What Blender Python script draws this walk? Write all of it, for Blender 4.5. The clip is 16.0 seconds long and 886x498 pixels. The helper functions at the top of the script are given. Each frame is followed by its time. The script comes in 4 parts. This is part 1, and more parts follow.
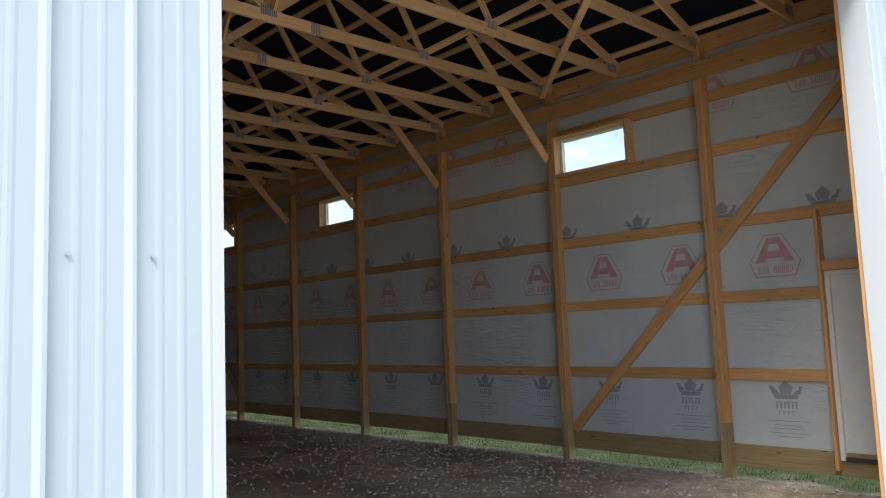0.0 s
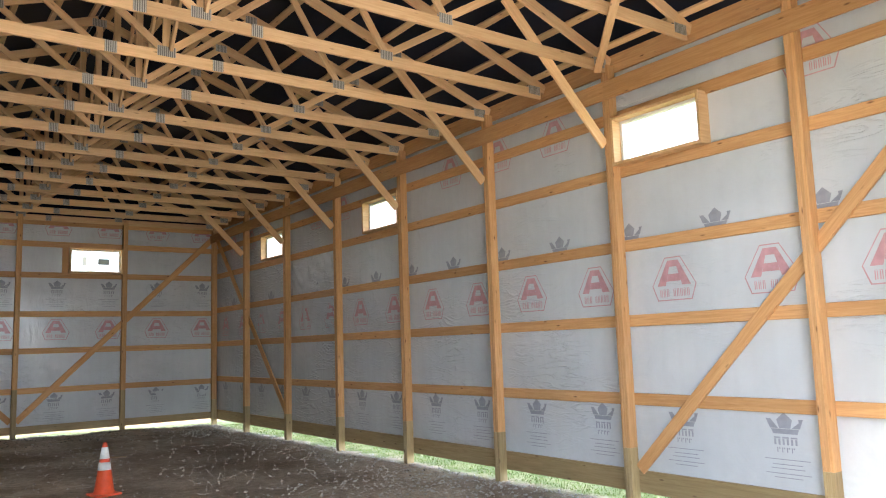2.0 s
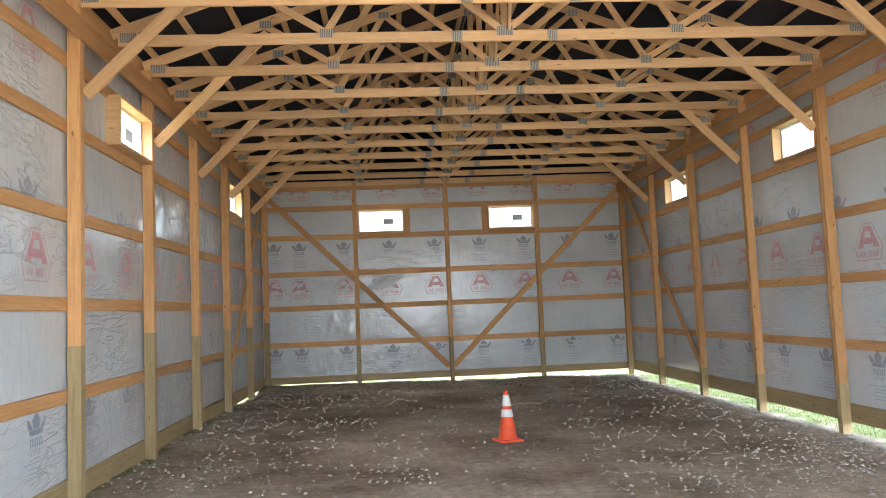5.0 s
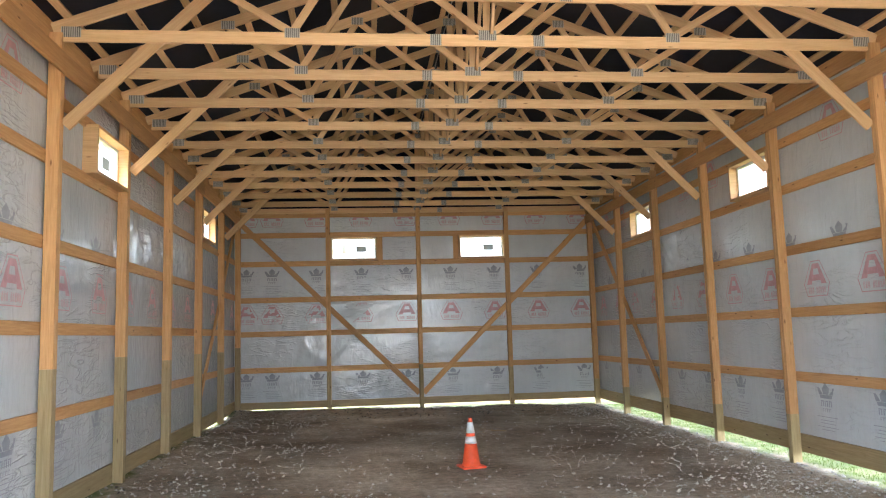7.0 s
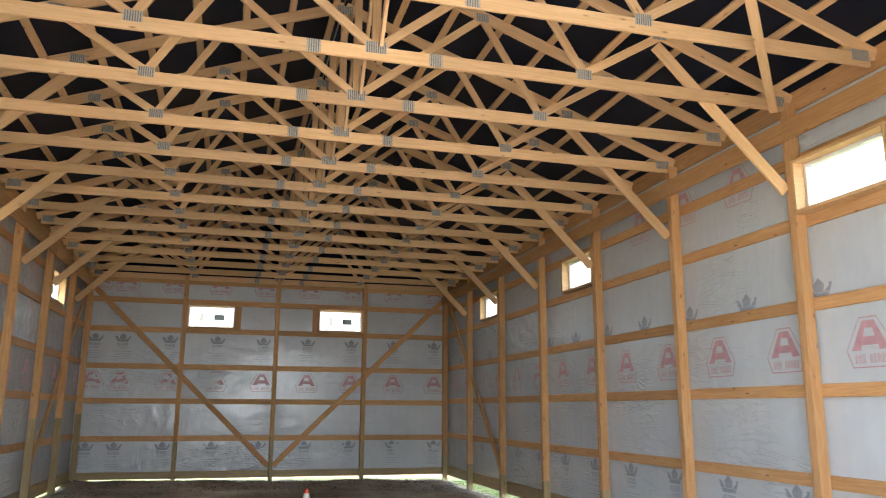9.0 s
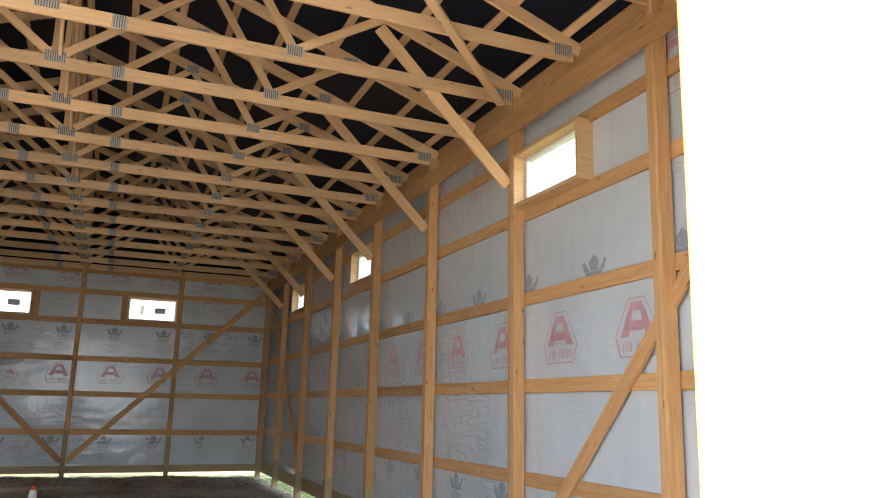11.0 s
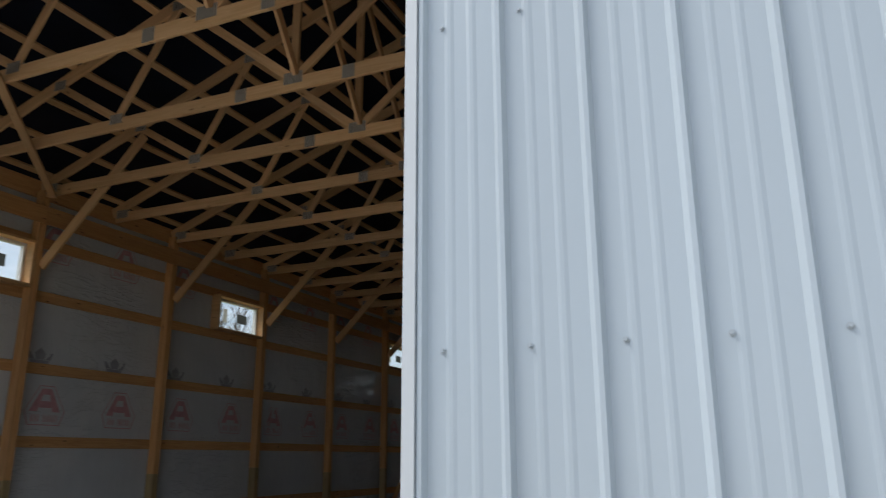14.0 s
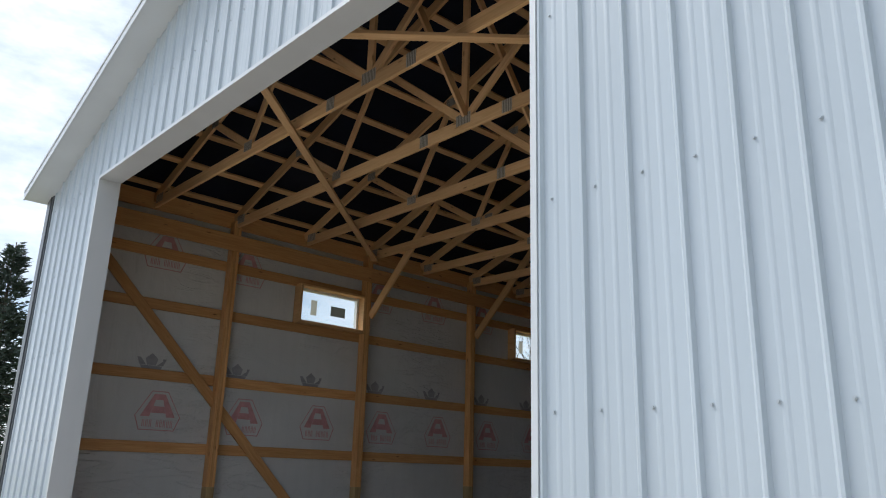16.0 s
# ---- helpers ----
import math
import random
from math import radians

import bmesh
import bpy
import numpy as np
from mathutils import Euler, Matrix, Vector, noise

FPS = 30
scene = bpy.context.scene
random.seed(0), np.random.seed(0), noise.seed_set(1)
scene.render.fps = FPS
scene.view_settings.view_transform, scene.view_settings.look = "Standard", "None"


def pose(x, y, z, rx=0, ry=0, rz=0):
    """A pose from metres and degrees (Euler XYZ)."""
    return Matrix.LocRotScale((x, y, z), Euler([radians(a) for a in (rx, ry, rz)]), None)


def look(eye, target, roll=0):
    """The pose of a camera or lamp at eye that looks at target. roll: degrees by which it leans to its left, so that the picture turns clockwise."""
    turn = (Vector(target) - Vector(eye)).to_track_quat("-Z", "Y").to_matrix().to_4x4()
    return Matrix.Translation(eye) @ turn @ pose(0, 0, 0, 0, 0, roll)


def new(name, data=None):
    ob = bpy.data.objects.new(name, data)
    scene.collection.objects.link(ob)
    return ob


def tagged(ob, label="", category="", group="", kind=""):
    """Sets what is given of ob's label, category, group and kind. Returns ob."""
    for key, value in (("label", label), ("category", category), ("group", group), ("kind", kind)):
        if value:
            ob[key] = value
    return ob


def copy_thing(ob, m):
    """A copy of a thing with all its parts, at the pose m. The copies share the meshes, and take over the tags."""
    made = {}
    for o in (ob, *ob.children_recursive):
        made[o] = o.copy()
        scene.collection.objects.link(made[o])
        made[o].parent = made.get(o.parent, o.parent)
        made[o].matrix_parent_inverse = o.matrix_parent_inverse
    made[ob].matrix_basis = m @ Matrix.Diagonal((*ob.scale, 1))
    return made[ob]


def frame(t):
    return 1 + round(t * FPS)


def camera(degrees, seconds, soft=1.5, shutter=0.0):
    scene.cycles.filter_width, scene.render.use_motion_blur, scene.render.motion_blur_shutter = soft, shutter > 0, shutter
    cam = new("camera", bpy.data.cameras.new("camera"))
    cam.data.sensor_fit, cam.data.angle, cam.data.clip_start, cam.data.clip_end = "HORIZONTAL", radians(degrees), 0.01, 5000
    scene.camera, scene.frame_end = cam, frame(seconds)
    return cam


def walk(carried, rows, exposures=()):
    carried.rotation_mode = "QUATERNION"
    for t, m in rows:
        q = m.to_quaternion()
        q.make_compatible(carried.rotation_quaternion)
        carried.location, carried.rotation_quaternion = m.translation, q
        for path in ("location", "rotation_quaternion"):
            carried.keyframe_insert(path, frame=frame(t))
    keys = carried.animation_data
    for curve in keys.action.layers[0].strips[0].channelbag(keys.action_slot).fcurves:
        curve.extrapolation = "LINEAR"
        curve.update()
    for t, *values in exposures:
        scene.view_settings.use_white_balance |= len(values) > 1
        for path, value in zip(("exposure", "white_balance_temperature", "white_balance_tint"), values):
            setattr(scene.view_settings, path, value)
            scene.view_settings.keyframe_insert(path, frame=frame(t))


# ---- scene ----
LENS = 60.3
cam = camera(LENS, 16.0, soft=1.1, shutter=0.1)
PATH = [
    (0, (-4.149, -2.204, 1.874), (-2.79, -0.751, 2.082), -2.3),
    (0.5, (-3.706, -2.045, 1.892), (-2.4, -0.542, 2.074), -4.2),
    (1, (-3.242, -1.907, 1.891), (-1.998, -0.351, 2.068), -3.4),
    (1.5, (-2.841, -1.692, 1.913), (-1.647, -0.097, 2.097), -2.6),
    (2, (-2.473, -1.441, 1.916), (-1.305, 0.164, 2.163), -1.9),
    (2.5, (-2.152, -1.177, 1.949), (-1.181, 0.554, 2.193), -2.1),
    (3, (-1.926, -0.917, 1.931), (-1.252, 0.946, 2.206), -1.7),
    (3.5, (-1.747, -0.769, 1.934), (-1.216, 1.129, 2.271), -1.4),
    (4, (-1.604, -0.692, 1.92), (-1.356, 1.278, 2.162), -0.9),
    (4.2, (-1.587, -0.687, 1.915), (-1.402, 1.293, 2.119), -2.2),
    (6.3, (-1.515, -1.2, 1.932), (-1.414, 0.792, 2.074), -1.6),
    (6.5, (-1.487, -1.211, 1.936), (-1.356, 0.777, 2.102), -1.3),
    (7, (-1.481, -1.186, 1.943), (-1.274, 0.791, 2.165), -1.6),
    (7.5, (-1.466, -1.224, 1.95), (-1.248, 0.748, 2.201), -1.9),
    (8, (-1.411, -1.443, 1.944), (-1.21, 0.53, 2.206), -1.7),
    (8.5, (-1.377, -1.734, 1.931), (-1.042, 0.223, 2.173), -1.5),
    (9, (-1.213, -2.038, 1.909), (-0.691, -0.152, 2.319), 0.3),
    (9.5, (-0.888, -2.308, 1.829), (0.024, -0.556, 2.145), -0.0),
    (9.7, (-0.691, -2.35, 1.807), (0.296, -0.634, 2.09), 0.6),
    (12, (2.078, -2.315, 1.923), (2.696, -0.497, 2.483), 1.4),
    (12.5, (2.655, -2.257, 1.925), (3.384, -0.492, 2.52), 0.3),
    (13, (3.213, -2.175, 1.906), (3.81, -0.33, 2.396), -0.4),
    (13.5, (3.641, -1.95, 1.876), (3.677, -0.014, 2.377), -1.9),
    (14, (3.941, -1.811, 1.893), (3.167, -0.044, 2.424), -0.2),
    (14.5, (4.128, -1.911, 1.923), (2.824, -0.486, 2.442), 2.0),
    (15, (4.374, -2.133, 1.906), (2.951, -0.835, 2.446), 2.8),
    (15.5, (4.768, -2.285, 1.909), (3.352, -0.987, 2.466), 2.1),
    (16, (5.176, -2.507, 1.907), (3.755, -1.217, 2.47), 1.7),
]
walk(cam, [(t, look(eye, target, roll)) for t, eye, target, roll in PATH],
     exposures=[(0.0, 1.15), (0.5, 2.0), (1.0, 3.0), (1.5, 3.4), (3.0, 3.65), (4.0, 3.95), (7.0, 3.9), (9.5, 3.4), (11.8, 2.2), (12.0, 1.6), (12.4, 0.5), (13.0, 0.1), (14.0, 0.4), (14.5, 0.95), (15.0, 0.85), (16.0, 0.55)])

# ---- sky, sun ----
SUN_EL, SUN_AZ = radians(55), radians(-114)      # azimuth from +y towards +x
world = bpy.data.worlds.new("world")
scene.world = world
world.use_nodes = True
wn, wl = world.node_tree.nodes, world.node_tree.links
wbg = wn["Background"]
sky = wn.new("ShaderNodeTexSky")
sky.sky_type = "NISHITA"
sky.sun_disc = False
sky.sun_elevation, sky.sun_rotation = SUN_EL, SUN_AZ
sky.air_density, sky.dust_density = 1.0, 0.5
wco = wn.new("ShaderNodeTexCoord")
wmap = wn.new("ShaderNodeMapping")
wmap.inputs["Scale"].default_value = (1.0, 1.0, 2.6)
wno = wn.new("ShaderNodeTexNoise")
wno.inputs["Scale"].default_value, wno.inputs["Detail"].default_value, wno.inputs["Roughness"].default_value = 3.6, 12, 0.62
wramp = wn.new("ShaderNodeValToRGB")
wramp.color_ramp.elements[0].position, wramp.color_ramp.elements[1].position = 0.33, 0.62
wsh = wn.new("ShaderNodeTexNoise")
wsh.inputs["Scale"].default_value, wsh.inputs["Detail"].default_value = 5.0, 6
wcr = wn.new("ShaderNodeValToRGB")
wcr.color_ramp.elements[0].color, wcr.color_ramp.elements[1].color = (6.0, 6.7, 7.9, 1), (9.0, 9.6, 10.6, 1)
wcr.color_ramp.elements[0].position, wcr.color_ramp.elements[1].position = 0.34, 0.66
wmix = wn.new("ShaderNodeMix")
wmix.data_type = "RGBA"
wl.new(wco.outputs["Generated"], wmap.inputs["Vector"])
wl.new(wmap.outputs["Vector"], wno.inputs["Vector"])
wl.new(wmap.outputs["Vector"], wsh.inputs["Vector"])
wl.new(wno.outputs["Fac"], wramp.inputs["Fac"])
wl.new(wsh.outputs["Fac"], wcr.inputs["Fac"])
wsep, wfade, wmul = wn.new("ShaderNodeSeparateXYZ"), wn.new("ShaderNodeMapRange"), wn.new("ShaderNodeMath")
wmul.operation = "MAXIMUM"
wfade.inputs["From Min"].default_value, wfade.inputs["From Max"].default_value = 0.0, 0.22
wfade.inputs["To Min"].default_value, wfade.inputs["To Max"].default_value = 0.7, 0.0
wl.new(wco.outputs["Generated"], wsep.inputs[0])
wl.new(wsep.outputs["Z"], wfade.inputs["Value"])
wl.new(wramp.outputs["Color"], wmul.inputs[0])
wl.new(wfade.outputs[0], wmul.inputs[1])
wl.new(wmul.outputs[0], wmix.inputs["Factor"])
wl.new(sky.outputs["Color"], wmix.inputs["A"])
wl.new(wcr.outputs["Color"], wmix.inputs["B"])
wl.new(wmix.outputs["Result"], wbg.inputs["Color"])
wbg.inputs["Strength"].default_value = 0.10
sun = new("sun", bpy.data.lights.new("sun", "SUN"))
sun.data.energy, sun.data.angle, sun.data.color = 2.6, radians(30), (1.0, 0.97, 0.93)
sun.matrix_world = look((0, 0, 40), (-math.sin(SUN_AZ) * math.cos(SUN_EL), -math.cos(SUN_AZ) * math.cos(SUN_EL), 40 - math.sin(SUN_EL)))

# ---- measures ----
BAY = 2.438
HALF = 4.877            # outer face of the side posts
FILM = 4.917            # plane of the wrap
LEN = 8 * BAY
GIRTS = [1.18, 2.12, 3.045, 3.98, 4.695]          # side walls
GIRTS_B = [1.12, 2.07, 2.966, 3.93, 4.70]         # back wall
GIRTS_F = [1.24, 2.155, 3.07, 3.985, 4.90]         # front wall
JAMB_L, JAMB_R, HEAD = -3.065, 3.065, 4.86
CHORD = 5.34            # middle of the trusses' bottom chord
PITCH = 0.36
FRONT = -0.05           # outer skin of the front wall


def chord_z(x):
    return 5.42 + (4.85 - abs(x)) * PITCH


# ---- materials ----
def material(name, base, rough=0.6, metal=0.0):
    m = bpy.data.materials.new(name)
    m.use_nodes = True
    b = m.node_tree.nodes["Principled BSDF"]
    b.inputs["Base Color"].default_value = (*base, 1)
    b.inputs["Roughness"].default_value, b.inputs["Metallic"].default_value = rough, metal
    return m, m.node_tree.nodes, m.node_tree.links, b


def coords(n, l, scale=(1, 1, 1), kind="Object", offset=None):
    c, mp = n.new("ShaderNodeTexCoord"), n.new("ShaderNodeMapping")
    mp.inputs["Scale"].default_value = scale
    l.new(c.outputs[kind], mp.inputs["Vector"])
    if offset is not None:
        l.new(offset, mp.inputs["Location"])
    return mp.outputs["Vector"]


def noise_tex(n, l, vec, scale, detail=4, rough=0.55, dist=0.0):
    t = n.new("ShaderNodeTexNoise")
    t.inputs["Scale"].default_value, t.inputs["Detail"].default_value = scale, detail
    t.inputs["Roughness"].default_value, t.inputs["Distortion"].default_value = rough, dist
    if vec is not None:
        l.new(vec, t.inputs["Vector"])
    return t.outputs["Fac"]


def ramp(n, l, fac, *stops):
    r = n.new("ShaderNodeValToRGB")
    e = r.color_ramp.elements
    while len(e) < len(stops):
        e.new(0.5)
    for i, (p, c) in enumerate(stops):
        e[i].position, e[i].color = p, (*c, 1) if len(c) == 3 else c
    l.new(fac, r.inputs["Fac"])
    return r.outputs["Color"]


def mix(n, l, fac, a, b, blend="MIX"):
    m = n.new("ShaderNodeMix")
    m.data_type, m.blend_type = "RGBA", blend
    for key, v in (("Factor", fac), ("A", a), ("B", b)):
        if isinstance(v, (int, float)):
            m.inputs[key].default_value = v
        elif isinstance(v, tuple):
            m.inputs[key].default_value = (*v, 1)
        else:
            l.new(v, m.inputs[key])
    return m.outputs["Result"]


def bump(n, l, b, height, strength=0.3, distance=0.01):
    k = n.new("ShaderNodeBump")
    k.inputs["Strength"].default_value, k.inputs["Distance"].default_value = strength, distance
    l.new(height, k.inputs["Height"])
    l.new(k.outputs["Normal"], b.inputs["Normal"])


def wood(name, dark, light, knot):
    m, n, l, b = material(name, light, 0.62)
    info = n.new("ShaderNodeObjectInfo")
    shift = n.new("ShaderNodeVectorMath")
    shift.operation = "MULTIPLY"
    shift.inputs[1].default_value = (37.0, 11.0, 23.0)
    l.new(info.outputs["Random"], shift.inputs[0])
    v = coords(n, l, (0.55, 9, 9), offset=shift.outputs[0])
    grain = noise_tex(n, l, v, 3.2, 6, 0.6, 1.2)
    fine = noise_tex(n, l, coords(n, l, (1.5, 60, 60)), 4.0, 3)
    col = ramp(n, l, grain, (0.32, dark), (0.68, light))
    col = mix(n, l, 0.22, col, ramp(n, l, fine, (0.3, dark), (0.7, light)))
    vk = n.new("ShaderNodeTexVoronoi")
    vk.inputs["Scale"].default_value = 1.0
    l.new(coords(n, l, (2.6, 9.0, 9.0), offset=shift.outputs[0]), vk.inputs["Vector"])
    col = mix(n, l, ramp(n, l, vk.outputs["Distance"], (0.035, (1, 1, 1)), (0.12, (0, 0, 0))), col, knot)
    tone = ramp(n, l, info.outputs["Random"], (0.0, (0.80, 0.77, 0.72)), (0.5, (0.97, 0.96, 0.93)), (1.0, (1.12, 1.09, 1.02)))
    col = mix(n, l, 1.0, col, tone, "MULTIPLY")
    l.new(col, b.inputs["Base Color"])
    bump(n, l, b, fine, 0.15, 0.002)
    return m


M_WOOD = wood("pine_lumber", (0.52, 0.262, 0.10), (0.71, 0.42, 0.195), (0.20, 0.085, 0.03))
M_TRUSS = wood("kiln_dried_lumber", (0.64, 0.385, 0.185), (0.80, 0.545, 0.30), (0.34, 0.17, 0.07))
M_TREATED = wood("treated_lumber", (0.31, 0.225, 0.11), (0.47, 0.36, 0.195), (0.12, 0.06, 0.025))
M_BUCK = wood("window_pine", (0.55, 0.33, 0.15), (0.72, 0.47, 0.25), (0.34, 0.17, 0.07))


def make_steel(name, base, rough):
    m, n, l, b = material(name, base, rough)
    v = coords(n, l, (1, 1, 0.15))
    dirt = noise_tex(n, l, v, 2.2, 5)
    c = ramp(n, l, dirt, (0.3, tuple(x * 0.93 for x in base)), (0.7, base))
    l.new(c, b.inputs["Base Color"])
    b.inputs["Coat Weight"].default_value = 0.15
    bump(n, l, b, noise_tex(n, l, coords(n, l, (1, 1, 0.3)), 1.6, 2), 0.12, 0.02)
    return m


M_STEEL = make_steel("white_painted_steel", (0.47, 0.535, 0.585), 0.30)
M_TRIM = make_steel("white_trim_steel", (0.60, 0.63, 0.65), 0.4)
M_DARKTRIM = make_steel("charcoal_trim_steel", (0.085, 0.095, 0.105), 0.38)


def make_film():
    m, n, l, b = material("house_wrap", (0.62, 0.63, 0.63), 0.15)
    v = coords(n, l)
    big = noise_tex(n, l, v, 0.9, 4)
    c = ramp(n, l, big, (0.3, (0.55, 0.58, 0.60)), (0.7, (0.65, 0.67, 0.685)))
    # the ribs of the siding press through as faint upright bands
    w = n.new("ShaderNodeTexWave")
    w.inputs["Scale"].default_value, w.inputs["Distortion"].default_value = 1.37, 0.8
    w.wave_type, w.bands_direction = "BANDS", "X"
    sep, comb, add = n.new("ShaderNodeSeparateXYZ"), n.new("ShaderNodeCombineXYZ"), n.new("ShaderNodeMath")
    l.new(v, sep.inputs[0])
    l.new(sep.outputs["X"], add.inputs[0])
    l.new(sep.outputs["Y"], add.inputs[1])
    l.new(add.outputs[0], comb.inputs["X"])
    l.new(comb.outputs[0], w.inputs["Vector"])
    c = mix(n, l, ramp(n, l, w.outputs["Fac"], (0.5, (0, 0, 0)), (1.0, (0.10, 0.10, 0.10))), c, (0.52, 0.54, 0.56))
    l.new(c, b.inputs["Base Color"])
    wr = noise_tex(n, l, coords(n, l, (1.0, 1.0, 0.35)), 5.0, 5, 0.5, 1.5)
    cr = noise_tex(n, l, coords(n, l, (1, 1, 1)), 1.3, 3, 0.5, 2.5)
    rot = n.new("ShaderNodeMapping")
    rot.inputs["Rotation"].default_value, rot.inputs["Scale"].default_value = (0.85, 0.8, 0.3), (1.0, 1.0, 4.5)
    l.new(v, rot.inputs["Vector"])
    fold = noise_tex(n, l, rot.outputs["Vector"], 1.5, 3, 0.5, 1.0)
    crease = ramp(n, l, fold, (0.44, (0, 0, 0)), (0.5, (1, 1, 1)), (0.56, (0, 0, 0)))
    crease = mix(n, l, 1.0, crease, ramp(n, l, noise_tex(n, l, v, 0.55, 2), (0.46, (0, 0, 0)), (0.62, (1, 1, 1))), "MULTIPLY")
    bump(n, l, b, mix(n, l, 0.36, mix(n, l, 0.5, wr, cr), crease), 0.62, 0.055)
    b.inputs["Specular IOR Level"].default_value = 0.6
    b.inputs["Subsurface Weight"].default_value = 0.0
    return m


M_FILM = make_film()


def make_plain(name, base, rough=0.6, metal=0.0, var=0.12, scale=6.0):
    m, n, l, b = material(name, base, rough, metal)
    f = noise_tex(n, l, coords(n, l), scale, 5)
    l.new(ramp(n, l, f, (0.3, tuple(x * (1 - var) for x in base)), (0.7, tuple(min(1, x * (1 + var)) for x in base))), b.inputs["Base Color"])
    return m


M_RED = make_plain("red_print", (0.53, 0.29, 0.31), 0.4, 0, 0.15, 9)
M_PINK = make_plain("pale_print", (0.60, 0.52, 0.53), 0.35, 0, 0.08, 9)
M_BLUE = make_plain("blue_grey_print", (0.30, 0.31, 0.35), 0.4, 0, 0.15, 9)
M_VINYL = make_plain("white_vinyl", (0.78, 0.78, 0.76), 0.35, 0, 0.04)
M_ROOFFILM = make_plain("dark_roof_underlay", (0.007, 0.010, 0.020), 0.5, 0, 0.4, 1.2)
M_ROOFFILM.node_tree.nodes["Principled BSDF"].inputs["Specular IOR Level"].default_value = 0.12
M_ROOF = make_plain("roof_steel", (0.30, 0.31, 0.33), 0.4, 0.3)
M_PLATE, pn, pl, pb = material("galvanised_plate", (0.3, 0.31, 0.31), 0.45, 0.15)
pw = pn.new("ShaderNodeTexWave")
pw.inputs["Scale"].default_value, pw.inputs["Distortion"].default_value = 14.0, 0.3
pl.new(coords(pn, pl), pw.inputs["Vector"])
pl.new(ramp(pn, pl, pw.outputs["Fac"], (0.36, (0.15, 0.135, 0.11)), (0.54, (0.47, 0.44, 0.385))), pb.inputs["Base Color"])
bump(pn, pl, pb, pw.outputs["Fac"], 0.6, 0.002)
M_ORANGE = make_plain("orange_cone_plastic", (0.80, 0.095, 0.03), 0.45, 0, 0.12, 14)
M_BAND = make_plain("white_reflective_band", (0.80, 0.80, 0.78), 0.35, 0, 0.06, 20)
M_DOOR = make_plain("white_door_skin", (0.70, 0.71, 0.70), 0.4, 0, 0.05)
M_RUBBER = make_plain("dark_threshold", (0.05, 0.045, 0.04), 0.5)
def make_paper(name, base, through_share):
    m, n, l, b = material(name, base, 0.6)
    tr, mx = n.new("ShaderNodeBsdfTranslucent"), n.new("ShaderNodeMixShader")
    tr.inputs["Color"].default_value = (*base, 1)
    mx.inputs[0].default_value = through_share
    f = noise_tex(n, l, coords(n, l), 30.0, 3)
    l.new(ramp(n, l, f, (0.3, tuple(x * 0.85 for x in base)), (0.7, base)), b.inputs["Base Color"])
    l.new(b.outputs[0], mx.inputs[1])
    l.new(tr.outputs[0], mx.inputs[2])
    l.new(mx.outputs[0], n["Material Output"].inputs["Surface"])
    return m


M_LABEL = make_paper("grey_paper_label", (0.62, 0.62, 0.58), 0.75)
M_LABELD = make_paper("dark_paper_label", (0.26, 0.27, 0.26), 0.7)
M_SCREW = make_plain("screw_head", (0.42, 0.46, 0.49), 0.35, 0.3)
M_STONE = make_plain("limestone_gravel", (0.44, 0.41, 0.355), 0.85, 0, 0.35, 20)
M_BARK = make_plain("bark", (0.085, 0.065, 0.05), 0.9, 0, 0.4, 12)
M_NEEDLE = make_plain("spruce_needles", (0.045, 0.066, 0.048), 0.7, 0, 0.5, 3)
M_GRASS = make_plain("grass_blades", (0.115, 0.17, 0.028), 0.9, 0, 0.45, 2.5)
M_GRASS.node_tree.nodes["Principled BSDF"].inputs["Specular IOR Level"].default_value = 0.1
M_DRY = make_plain("dry_grass_blades", (0.34, 0.29, 0.15), 0.7, 0, 0.3, 2.5)
# grey-brown kept light: the haze of distance is put into this colour
M_FARWOOD = make_plain("far_bare_woods", (0.20, 0.175, 0.15), 0.9, 0, 0.5, 0.12)
M_HOUSE = make_plain("far_house_wall", (0.55, 0.53, 0.5), 0.7)

M_GLASS, gn, gl, gb = material("window_glass", (1, 1, 1), 0.0)
gtr, ggl, gmx, gfr = gn.new("ShaderNodeBsdfTransparent"), gn.new("ShaderNodeBsdfGlossy"), gn.new("ShaderNodeMixShader"), gn.new("ShaderNodeLayerWeight")
gcurve = gn.new("ShaderNodeMath")
gcurve.operation = "POWER"
gcurve.inputs[1].default_value = 4.0
gscale = gn.new("ShaderNodeMath")
gscale.operation = "MULTIPLY_ADD"
gscale.inputs[1].default_value, gscale.inputs[2].default_value = 0.6, 0.04
ggl.inputs["Roughness"].default_value = 0.02
gl.new(gfr.outputs["Facing"], gcurve.inputs[0])
gl.new(gcurve.outputs[0], gscale.inputs[0])
gtr.inputs["Color"].default_value = (0.93, 0.95, 0.94, 1)
gl.new(gscale.outputs[0], gmx.inputs[0])
gl.new(gtr.outputs[0], gmx.inputs[1])
gl.new(ggl.outputs[0], gmx.inputs[2])
gl.new(gmx.outputs[0], gn["Material Output"].inputs["Surface"])


